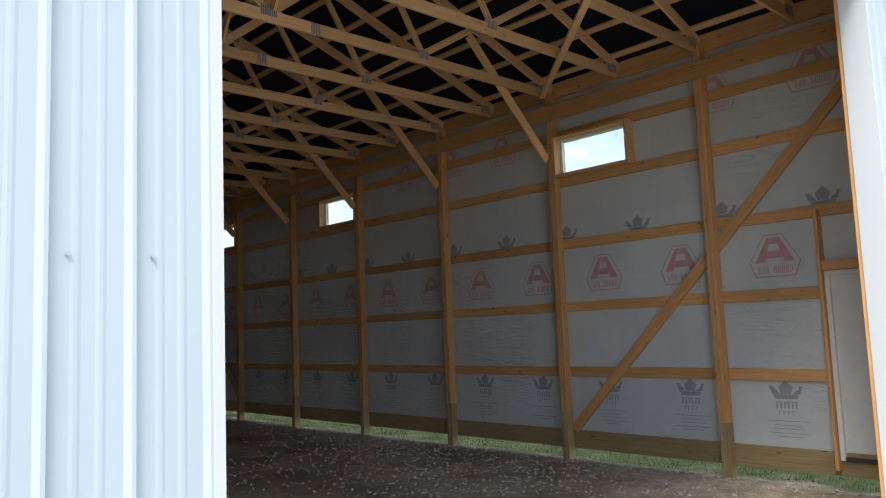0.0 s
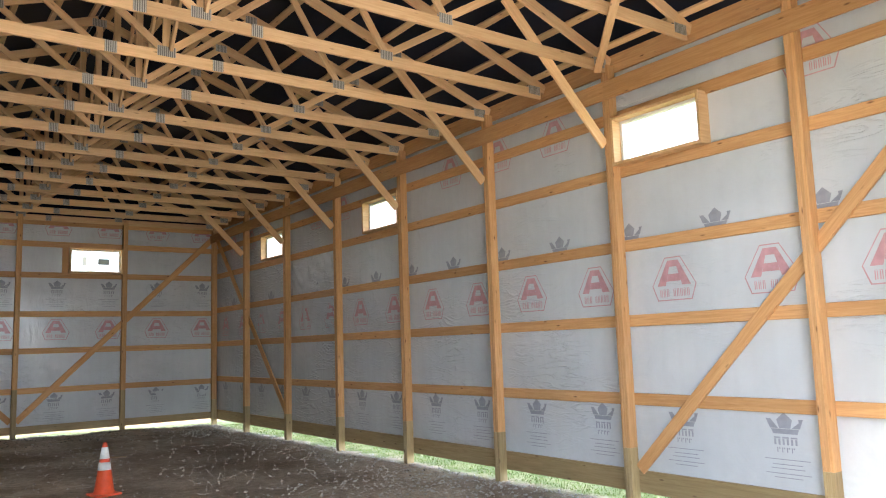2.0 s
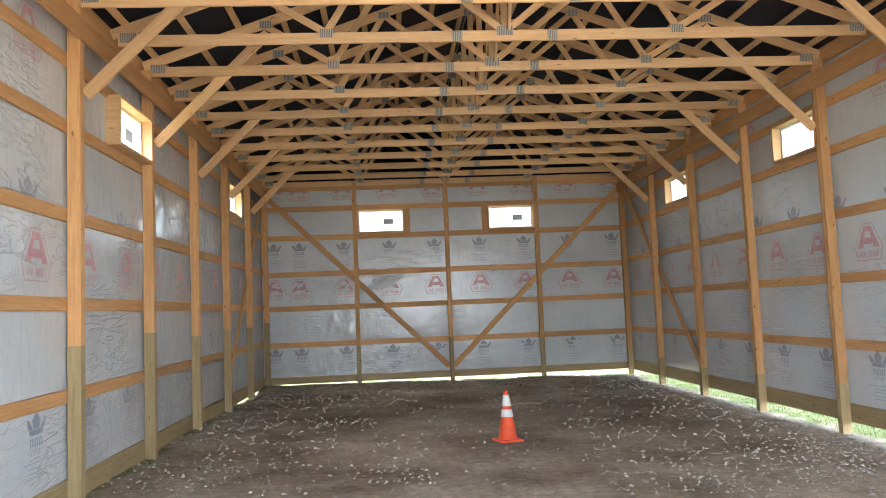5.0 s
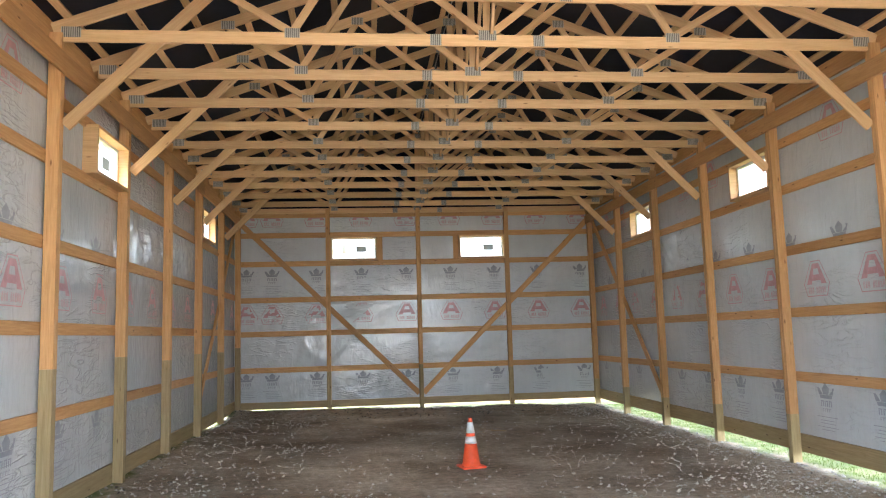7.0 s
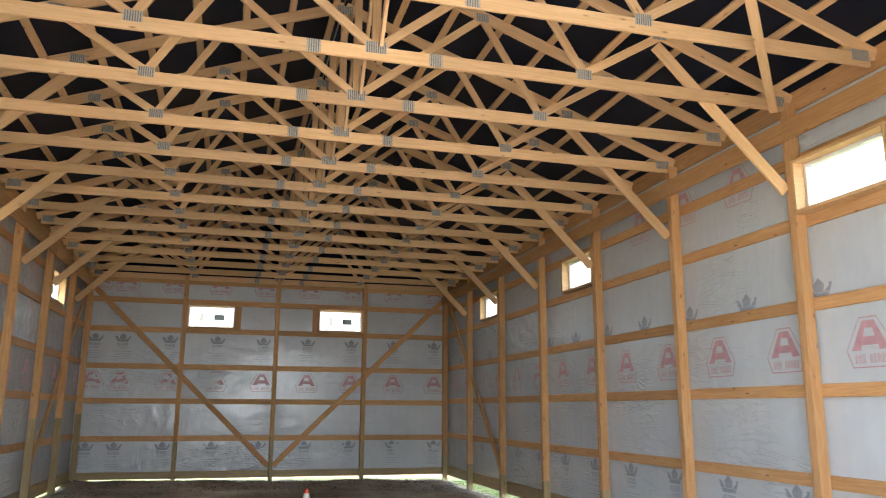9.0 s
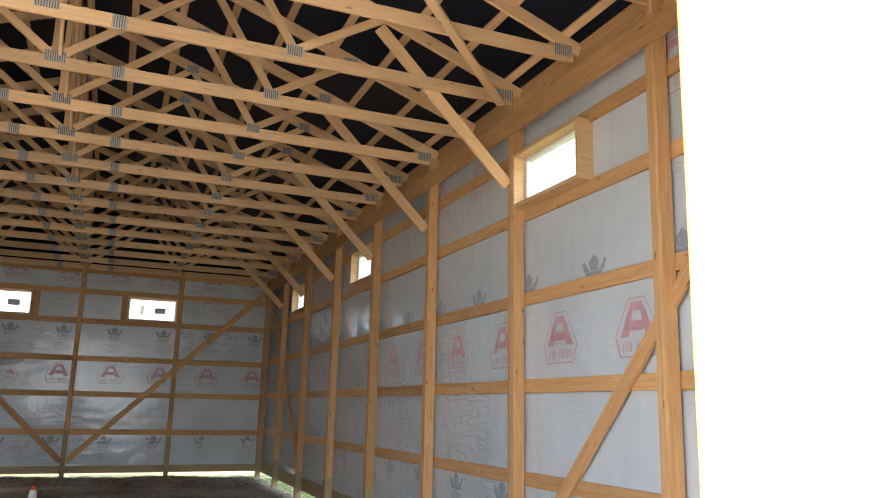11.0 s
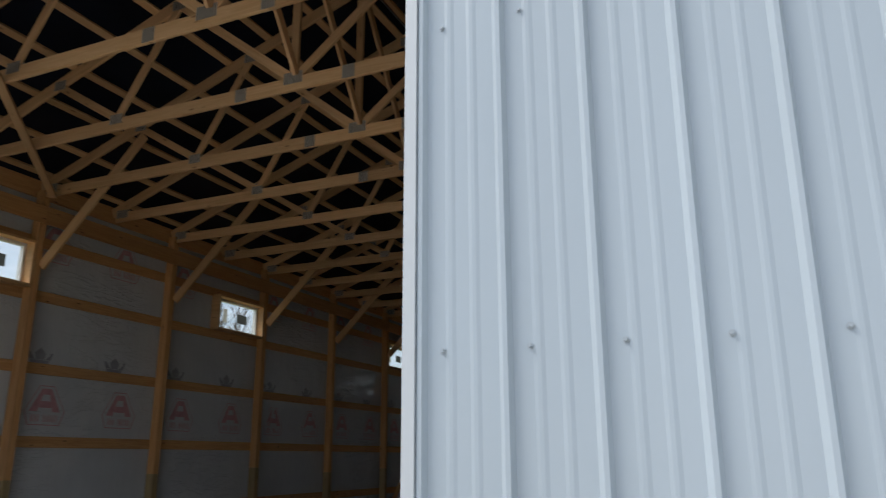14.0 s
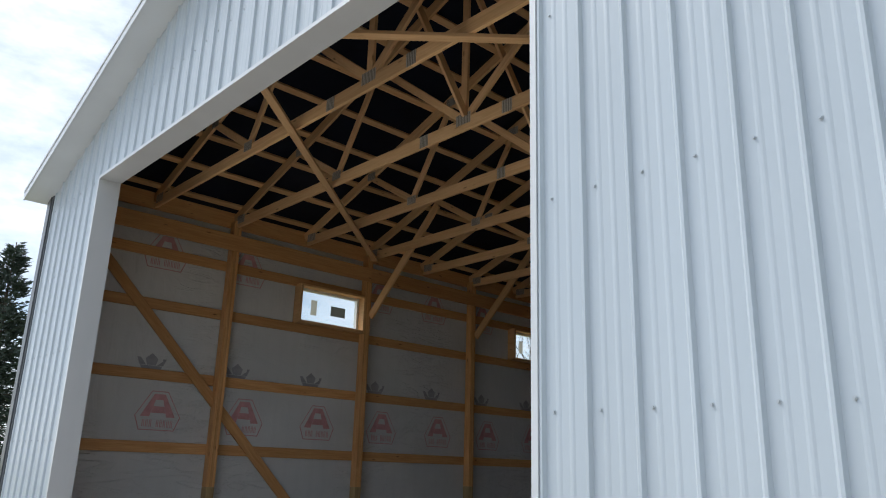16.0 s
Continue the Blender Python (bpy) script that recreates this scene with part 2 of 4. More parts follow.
def make_ground():
    m, n, l, b = material("earth_and_grass", (0.2, 0.17, 0.13), 0.95)
    v = coords(n, l)
    geo = n.new("ShaderNodeSeparateXYZ")
    l.new(v, geo.inputs[0])

    def math_node(op, a, c, clamp=False):
        k = n.new("ShaderNodeMath")
        k.operation, k.use_clamp = op, clamp
        for i, x in enumerate((a, c)):
            if isinstance(x, (int, float)):
                k.inputs[i].default_value = x
            else:
                l.new(x, k.inputs[i])
        return k.outputs[0]

    n1, n2 = noise_tex(n, l, v, 0.55, 6, 0.6), noise_tex(n, l, v, 9.0, 6, 0.65)
    n3 = noise_tex(n, l, v, 60.0, 4, 0.7)
    dirt = ramp(n, l, n1, (0.36, (0.25, 0.19, 0.13)), (0.52, (0.44, 0.36, 0.27)), (0.66, (0.60, 0.515, 0.405)))
    bounce_tone = ramp(n, l, n2, (0.3, (0.38, 0.365, 0.34)), (0.7, (0.54, 0.525, 0.50)))
    dirt = mix(n, l, 0.75, dirt, ramp(n, l, n2, (0.32, (0.52, 0.50, 0.48)), (0.64, (1.2, 1.19, 1.17))), "MULTIPLY")
    dirt = mix(n, l, 0.6, dirt, ramp(n, l, n3, (0.34, (0.5, 0.49, 0.48)), (0.60, (1.25, 1.24, 1.22))), "MULTIPLY")
    dirt = mix(n, l, ramp(n, l, n3, (0.62, (0, 0, 0)), (0.70, (0.8, 0.8, 0.8))), dirt, (0.52, 0.50, 0.46))
    grass = ramp(n, l, noise_tex(n, l, v, 2.2, 6, 0.65), (0.3, (0.07, 0.095, 0.022)), (0.52, (0.125, 0.155, 0.04)), (0.72, (0.28, 0.25, 0.125)))
    field = ramp(n, l, noise_tex(n, l, coords(n, l, (0.25, 0.04, 1)), 1.0, 6, 0.6), (0.3, (0.27, 0.17, 0.085)), (0.7, (0.40, 0.27, 0.14)))
    # bare earth in the barn, pale ground in front, grass around it, a ploughed field further off
    ax = math_node("ABSOLUTE", geo.outputs["X"], 0)
    wob = math_node("MULTIPLY", math_node("SUBTRACT", noise_tex(n, l, v, 1.6, 5), 0.5), 1.4)
    inx = math_node("MULTIPLY", math_node("SUBTRACT", 5.0, math_node("ADD", ax, wob)), 3.0, True)
    iny = math_node("MULTIPLY", math_node("SUBTRACT", LEN + 0.25, math_node("ADD", geo.outputs["Y"], math_node("MULTIPLY", wob, 0.4))), 3.0, True)
    inside = math_node("MULTIPLY", inx, iny)
    # unseen pale ground out front, added to bounce light into the barn
    bounce_apron = math_node("MULTIPLY", math_node("SUBTRACT", -0.6, math_node("ADD", geo.outputs["Y"], wob)), 2.0, True)
    bounce_apron = math_node("MULTIPLY", bounce_apron, math_node("MULTIPLY", math_node("SUBTRACT", 14.0, math_node("ADD", ax, wob)), 1.0, True))
    bare = math_node("MAXIMUM", inside, bounce_apron)
    dirt = mix(n, l, bounce_apron, dirt, mix(n, l, 0.2, bounce_tone, dirt))
    far = math_node("MULTIPLY", math_node("SUBTRACT", math_node("ADD", geo.outputs["X"], math_node("MULTIPLY", geo.outputs["Y"], 0.35)), math_node("ADD", 60.0, wob)), 0.5, True)
    back = math_node("MULTIPLY", math_node("SUBTRACT", geo.outputs["Y"], math_node("ADD", LEN + 1.0, wob)), 1.0, True)
    back = math_node("MULTIPLY", back, math_node("MULTIPLY", math_node("SUBTRACT", 9.0, ax), 0.5, True))
    far = math_node("MAXIMUM", far, back)
    col = mix(n, l, far, grass, field)
    col = mix(n, l, bare, col, dirt)
    l.new(col, b.inputs["Base Color"])
    bump(n, l, b, mix(n, l, 0.5, n2, n3), 0.8, 0.03)
    return m


M_GROUND = make_ground()


# ---- building helpers ----
def mesh_from(bm, name, mat):
    bmesh.ops.recalc_face_normals(bm, faces=bm.faces)
    me = bpy.data.meshes.new(name)
    bm.to_mesh(me)
    bm.free()
    if mat:
        me.materials.append(mat)
    return me


def part(name, data, mat=None, parent=None, label="", m=None):
    """One mesh object; data is a bmesh or a mesh that is shared."""
    me = mesh_from(data, name, mat) if isinstance(data, bmesh.types.BMesh) else data
    ob = new(name, me)
    if parent:
        ob.parent = parent
    if m is not None:
        ob.matrix_basis = m
    return tagged(ob, label)


def box(bm, x0, x1, y0, y1, z0, z1):
    r = bmesh.ops.create_cube(bm, size=1)
    bmesh.ops.transform(bm, verts=r["verts"], matrix=Matrix.LocRotScale(((x0 + x1) / 2, (y0 + y1) / 2, (z0 + z1) / 2), None, (x1 - x0, y1 - y0, z1 - z0)))
    return r["verts"]


def quad(bm, *pts):
    return bm.faces.new([bm.verts.new(p) for p in pts])


LUMBER = {}


def lumber(length, w, h, mat):
    """A board along its own x axis, w wide in y and h in z, with eased edges."""
    key = (round(length, 3), w, h, mat.name)
    if key not in LUMBER:
        bm = bmesh.new()
        c = 0.004
        prof = [(w / 2 - c, h / 2), (w / 2, h / 2 - c), (w / 2, -h / 2 + c), (w / 2 - c, -h / 2), (-w / 2 + c, -h / 2), (-w / 2, -h / 2 + c), (-w / 2, h / 2 - c), (-w / 2 + c, h / 2)]
        a = [bm.verts.new((0, y, z)) for y, z in prof]
        b = [bm.verts.new((length, y, z)) for y, z in prof]
        for i in range(8):
            bm.faces.new((a[i], a[i - 1], b[i - 1], b[i]))
        bm.faces.new(a)
        bm.faces.new(b)
        LUMBER[key] = mesh_from(bm, "board", mat)
    return LUMBER[key]


def along(p, q, up=(0, 0, 1)):
    """The pose of a board that runs from p to q, with its height towards up."""
    p, q = Vector(p), Vector(q)
    x = (q - p).normalized()
    z = Vector(up) - x * x.dot(Vector(up))
    if z.length < 1e-4:
        z = Vector((0, 1, 0)) - x * x.y
    z.normalize()
    y = z.cross(x)
    m = Matrix((x, y, z)).transposed().to_4x4()
    m.translation = p
    return m, (q - p).length


def board(name, p, q, w, h, mat=None, parent=None, up=(0, 0, 1), label=""):
    m, length = along(p, q, up)
    return part(name, lumber(length, w, h, mat or M_WOOD), None, parent, label, m)


RIB = 0.2286
PROFILE = [(0.0, 0.019), (0.008, 0.019), (0.017, 0.0), (0.066, 0.0), (0.076, 0.0022), (0.086, 0.0022), (0.096, 0.0),
           (0.132, 0.0), (0.142, 0.0022), (0.152, 0.0022), (0.162, 0.0), (0.2086, 0.0), (0.2246, 0.019)]


def siding(bm, a0, a1, place, low, high, holes=(), phase=0.0):
    """Ribbed steel from a0 to a1 along a wall: place(a, out, z) gives the point; holes are (a0, a1, z0, z1)."""
    marks = {a0, a1}
    k = math.floor((a0 - phase) / RIB) - 1
    pts = {}
    while phase + k * RIB < a1 + RIB:
        for d, o in PROFILE:
            pts[round(phase + k * RIB + d, 5)] = o
        k += 1
    keys = sorted(pts)
    at = lambda a: float(np.interp(a, keys, [pts[i] for i in keys]))
    marks |= {a for a in keys if a0 < a < a1}
    for h in holes:
        marks |= {h[0], h[1]}
    marks = sorted(a for a in marks if a0 <= a <= a1)
    for a, b in zip(marks, marks[1:]):
        mid = (a + b) / 2
        cut = sorted((h[2], h[3]) for h in holes if h[0] < mid < h[1])
        z = low
        for c0, c1 in cut:
            quad(bm, place(a, at(a), z), place(b, at(b), z), place(b, at(b), c0), place(a, at(a), c0))
            z = c1
        ha, hb = (high(a), high(b)) if callable(high) else (high, high)
        quad(bm, place(a, at(a), z), place(b, at(b), z), place(b, at(b), hb), place(a, at(a), ha))


def wrap(bm, a0, a1, place, low, high, holes, rng, folds, rows, loose=()):
    """The plastic wrap: a sheet that hangs a little uneven between its fixings."""
    As, Zs = {a0, a1}, {low, high}
    for h in holes:
        As |= {h[0], h[1]}
        Zs |= {h[2], h[3]}
    na, nz = int((a1 - a0) / 0.075), int((high - low) / 0.075)
    As |= {a0 + (a1 - a0) * i / na for i in range(na + 1)}
    Zs |= {low + (high - low) * i / nz for i in range(nz + 1)}
    As, Zs = sorted(As), sorted(Zs)
    grid = {}
    for a in As:
        for z in Zs:
            near = min(1.0, min(abs(z - g) for g in rows) / 0.25)
            turn = 0.5 + 0.9 * noise.noise((a * 0.35, z * 0.5, rng))
            p, q = a * math.cos(turn) + z * math.sin(turn), -a * math.sin(turn) + z * math.cos(turn)
            ridge = (1 - min(1, abs(2.2 * noise.noise((p * 0.9, q * 4.5, rng + 5))))) ** 3
            mask = min(1, max(0, (0.7 if folds > 0.01 else 0.2) + 1.6 * noise.noise((a * 0.5, z * 0.6, rng + 9))))
            deep = max([folds] + [d for y0, y1, z0, z1, d in loose if y0 < a < y1 and z0 < z < z1])
            if deep > folds:
                mask = 1.0
            out = -deep * near * mask * ridge - 0.3 * deep * near * max(0, noise.noise((a * 1.7, z * 0.9, rng)))
            grid[a, z] = bm.verts.new(place(a, out, z))
    for a, b in zip(As, As[1:]):
        for z, y in zip(Zs, Zs[1:]):
            if any(h[0] < (a + b) / 2 < h[1] and h[2] < (z + y) / 2 < h[3] for h in holes):
                continue
            bm.faces.new((grid[a, z], grid[b, z], grid[b, y], grid[a, y])).smooth = True


# ---- windows: side wall (start, end) along y, back wall along x ----
WZ0, WZ1 = 4.045, 4.655           # side walls
BZ0, BZ1 = 3.985, 4.64          # back wall
WIN_R = [(3.53, 4.82), (9.81, 11.06), (14.69, 15.98)]
WIN_L = [(3.58, 4.82), (8.44, 9.70), (14.69, 15.98)]
WIN_B = [(-2.38, -1.11), (1.11, 2.38)]
DOOR = (0.20, 1.15, 0.26, 2.35)

# ---- ground ----
def ground_z(x, y):
    """Earth level: nearly flat inside, a little higher in front of the barn."""
    z = 0.16 * min(1, max(0, (-y + 1.0) / 3.0))
    u, v = min(1, max(0, y / LEN)), min(1, max(-1, x / 4.9))
    z += (0.0 - 0.04 * v) * u ** 2 - 0.03 * max(0, v)
    z += (0.12 * max(0, -v) ** 2 * min(1, (1 - u) * 3)) if y > 0 else 0
    if abs(x) > 4.6 or y > LEN - 0.2:
        z -= 0.03
    z += 0.025 * noise.noise((x * 0.8, y * 0.8, 0.3)) + 0.012 * noise.noise((x * 3.1, y * 3.1, 4.0))
    if abs(x) < 4.9 and LEN - 1.3 < y < LEN + 0.1:
        z += 0.05 * noise.noise((x * 1.3, y * 2.0, 9.0)) + (0.045 + 0.05 * max(0, -v)) * min(1, (y - LEN + 1.3) / 0.8)
    return z


def steps(fine0, fine1, step, reach):
    v = list(np.arange(fine0, fine1, step))
    s, a, b = step, fine0, fine1
    lo, hi = [], [fine1]
    while a > -reach or hi[-1] < reach:
        s *= 1.22
        a -= s
        lo.append(a)
        hi.append(hi[-1] + s)
    return sorted(lo) + v + hi


def build_ground():
    xs, ys = steps(-6.5, 6.5, 0.16, 1500), steps(-4.0, LEN + 2, 0.16, 1500)
    verts = [(x, y, ground_z(x, y)) for y in ys for x in xs]
    w = len(xs)
    faces = [(j * w + i, j * w + i + 1, (j + 1) * w + i + 1, (j + 1) * w + i) for j in range(len(ys) - 1) for i in range(w - 1)]
    me = bpy.data.meshes.new("ground")
    me.from_pydata(verts, [], faces)
    me.polygons.foreach_set("use_smooth", [True] * len(faces))
    me.materials.append(M_GROUND)
    return tagged(new("ground", me), "bare gravelly earth with grass and a ploughed field around it", "ground", kind="structure")


build_ground()

# ---- walls ----
SHEETS = {}


# bays where the sheet hangs loose and creased: start, end, low, high, depth
LOOSE = {1: [(12.25, 14.57, 3.1, 3.92, 0.06), (12.25, 17.0, 2.18, 3.0, 0.018), (5.2, 6.3, 1.25, 2.06, 0.010)],
         -1: [(9.8, 14.6, 3.1, 3.92, 0.03), (9.8, 12.1, 2.18, 3.0, 0.015)]}


def side_wall(name, s, wins, door):
    """s = 1: the wall at +x, -1: at -x. Returns the wall."""
    holes = [(a, b, WZ0, WZ1) for a, b in wins] + ([door] if door else [])
    bm = bmesh.new()
    siding(bm, 0.09, LEN + 0.05, lambda a, o, z: (s * (FILM + 0.008 + o), a, z), 0.12, 5.50, holes)
    wall = tagged(part(name, bm, M_STEEL), "white ribbed steel barn wall lined with printed wrap", "wall", kind="structure")
    bm = bmesh.new()
    wrap(bm, 0.0, LEN + 0.03, lambda a, o, z: (s * (FILM + min(0.004, o)), a, z), 0.2, 5.45, holes, 3.0 + s, 0.0018, GIRTS, LOOSE[s])
    SHEETS[name] = part("wrap", bm, M_FILM, wall, "pale translucent plastic wrap")
    gx = s * (HALF + 0.019)
    for z in GIRTS:
        for k in range(8):
            y0, y1 = k * BAY, (k + 1) * BAY
            if k == 0 and door and z < door[3] + 0.1:
                y0 = door[1] + 0.02
            board("girt", (gx, y0, z), (gx, y1, z), 0.038, 0.14, None, wall)
    for k in range(4):
        board("splash_board", (gx, k * 2 * BAY, 0.215), (gx, (k + 1) * 2 * BAY, 0.215), 0.038, 0.26, M_TREATED, wall, label="treated splash board")
    # eave header boards on both faces of the posts
    for k in range(4):
        for x, z in ((HALF - 0.137 - 0.0195, 5.02), (HALF + 0.019, 5.40)):
            board("header_board", (s * x, k * 2 * BAY, z), (s * x, (k + 1) * 2 * BAY, z), 0.038, 0.235, None, wall)
    # wind braces let in between the posts
    for lo, hi in (((4.78, 0.36), (0.08, 5.10)), ((6 * BAY + 0.05, 0.36), (LEN - 0.06, 5.10))):
        ya, za = lo
        yb, zb = hi
        bx = s * (HALF - 0.019)
        mid_y = BAY if ya < 6 else 7 * BAY
        t = (mid_y - ya) / (yb - ya)
        mz = za + t * (zb - za)
        board("wind_brace", (bx, ya, za), (bx, mid_y, mz), 0.036, 0.14, None, wall, up=(0, 0, 1))
        board("wind_brace", (bx, mid_y, mz), (bx, yb, zb), 0.036, 0.14, None, wall, up=(0, 0, 1))
    return wall


WALL_R = side_wall("wall_right", 1, WIN_R, DOOR)
WALL_L = side_wall("wall_left", -1, WIN_L, None)


def back_wall():
    holes = [(a, b, BZ0, BZ1) for a, b in WIN_B]
    bm = bmesh.new()
    siding(bm, -FILM - 0.03, FILM + 0.03, lambda a, o, z: (a, LEN + 0.052 + o, z), 0.11, lambda a: chord_z(a) + 0.114, holes)
    wall = tagged(part("wall_back", bm, M_STEEL), "white ribbed steel gable wall lined with printed wrap", "wall", kind="structure")
    bm = bmesh.new()
    wrap(bm, -FILM, FILM, lambda a, o, z: (a, LEN + 0.04 + min(0.003, o), z), 0.16, 5.42, holes, 7.0, 0.032, GIRTS_B)
    SHEETS["wall_back"] = part("wrap", bm, M_FILM, wall, "pale translucent plastic wrap")
    # dark sheet added inside the gable, over the back of the steel
    bm = bmesh.new()
    bm.faces.new([bm.verts.new(p) for p in ((-FILM, LEN + 0.03, 5.4), (FILM, LEN + 0.03, 5.4), (FILM, LEN + 0.03, 5.50), (0, LEN + 0.03, chord_z(0) + 0.11), (-FILM, LEN + 0.03, 5.50))])
    part("gable_lining", bm, M_ROOFFILM, wall, "dark sheet across the gable")
    gy = LEN + 0.019
    for z in GIRTS_B + [5.25]:
        for k in range(4):
            a, b = -HALF + k * HALF / 2, -HALF + (k + 1) * HALF / 2
            board("girt", (a, gy, z), (b, gy, z), 0.038, 0.14, None, wall)
    for k in range(2):
        board("splash_board", (-HALF + k * HALF, gy, 0.20), (-HALF + (k + 1) * HALF, gy, 0.20), 0.038, 0.184, M_TREATED, wall, label="treated splash board")
    for s in (-1, 1):
        p, q = Vector((s * 0.06, LEN - 0.019, 0.40)), Vector((s * 4.78, LEN - 0.019, 5.05))
        mid = p.lerp(q, (2.438 - 0.06) / 4.72)
        board("wind_brace", p, mid, 0.036, 0.14, None, wall)
        board("wind_brace", mid, q, 0.036, 0.14, None, wall)
    return wall


WALL_B = back_wall()


def screw_mesh():
    bm = bmesh.new()
    bmesh.ops.create_cone(bm, cap_ends=True, segments=10, radius1=0.008, radius2=0.008, depth=0.002, matrix=pose(0, -0.001, 0, 90, 0, 0))
    bmesh.ops.create_cone(bm, cap_ends=True, segments=6, radius1=0.0055, radius2=0.0045, depth=0.007, matrix=pose(0, -0.005, 0, 90, 0, 0))
    return mesh_from(bm, "screw", M_SCREW)


SCREW = screw_mesh()


def front_wall():
    zt = lambda a: chord_z(a) + 0.114
    place = lambda a, o, z: (a, FRONT - o, z)
    bm = bmesh.new()
    for a0, a1, phase in ((-4.90, 0.0, 3.067), (0.0, 4.90, 3.11)):
        siding(bm, a0, a1, place, 0.05, zt, [(max(JAMB_L, a0), min(JAMB_R, a1), -1.0, HEAD)], phase)
    # the piece of sheet that the hole would leave below ground is not wanted
    low = [f for f in bm.faces if f.calc_center_median().z < 0.0]
    bmesh.ops.delete(bm, geom=low, context="FACES")
    wall = tagged(part("wall_front", bm, M_STEEL), "white ribbed steel front wall with a wide doorway", "wall", kind="structure")
    # framing and lining behind the sheet
    for x0, x1 in ((-4.85, JAMB_L - 0.03), (JAMB_R + 0.03, 4.85)):
        bm = bmesh.new()
        box(bm, x0, x1, FRONT + 0.012, FRONT + 0.018, 0.14, 5.4)
        part("wrap", bm, M_FILM, wall, "pale translucent plastic wrap")
        for z in [0.27] + GIRTS_F:
            board("girt", (x0, FRONT + 0.04, z), (x1, FRONT + 0.04, z), 0.038, 0.14, None, wall)
    for z in (HEAD + 0.15, HEAD + 0.45):
        board("door_header", (JAMB_L - 0.1, FRONT + 0.10, z), (JAMB_R + 0.1, FRONT + 0.10, z), 0.14, 0.25, None, wall)
    # the same added dark sheet behind the front gable
    bm = bmesh.new()
    bm.faces.new([bm.verts.new(p) for p in ((-4.85, FRONT + 0.02, 5.4), (4.85, FRONT + 0.02, 5.4), (4.85, FRONT + 0.02, 5.50), (0, FRONT + 0.02, chord_z(0) + 0.11), (-4.85, FRONT + 0.02, 5.50))])
    part("gable_lining", bm, M_ROOFFILM, wall, "dark sheet across the gable")
    # white trim round the doorway
    d0, d1 = FRONT - 0.024, FRONT + 0.205
    for x, s in ((JAMB_L, 1), (JAMB_R, -1)):
        bm = bmesh.new()
        box(bm, min(x, x - s * 0.012), max(x, x - s * 0.012), d0, d1, 0.02, HEAD)
        box(bm, min(x - s * 0.012, x - s * 0.035), max(x - s * 0.012, x - s * 0.035), d0, d0 + 0.012, 0.02, HEAD + 0.03)
        part("jamb_trim", bm, M_TRIM, wall, "folded white jamb trim")
        mid = 0.10 if s < 0 else 0.055
        board("jamb_post", (x - s * 0.08, mid, 0.0), (x - s * 0.08, mid, 5.3), 0.13, 0.19, None, wall, up=(0, 1, 0))
    bm = bmesh.new()
    box(bm, JAMB_L - 0.012, JAMB_R + 0.012, d0, d1, HEAD, HEAD + 0.012)
    box(bm, JAMB_L - 0.012, JAMB_R + 0.012, d0, d0 + 0.012, HEAD + 0.012, HEAD + 0.035)
    part("head_trim", bm, M_TRIM, wall, "folded white head trim")
    # corner trims
    for s in (-1, 1):
        bm = bmesh.new()
        a, b, c = 4.76, 4.80, 4.925
        box(bm, *sorted((s * a, s * b)), FRONT - 0.022, FRONT - 0.004, 0.05, 5.42)
        box(bm, *sorted((s * b, s * c)), FRONT - 0.036, FRONT - 0.004, 0.05, 5.42)
        box(bm, *sorted((s * (c - 0.02), s * c)), FRONT - 0.004, FRONT + 0.14, 0.05, 5.42)
        part("corner_trim", bm, M_DARKTRIM, wall, "charcoal steel corner trim")
    # rows of screws beside the ribs
    for z in [0.38] + GIRTS_F + [5.6, 6.3]:
        for k in range(-38, 9):
            x = 3.17 + RIB * k - (0.043 if k < -13 else 0)
            if JAMB_L - 0.03 < x < JAMB_R + 0.03 and z < HEAD + 0.05 or abs(x) > 4.75 or z > chord_z(x) - 0.1:
                continue
            part("screw", SCREW, None, wall, "", pose(x, FRONT - 0.001, z - (0.045 if k < -13 else 0)))
        if z < HEAD:
            part("screw", SCREW, None, wall, "", pose(3.085, FRONT - 0.001, z))
    return wall


WALL_F = front_wall()

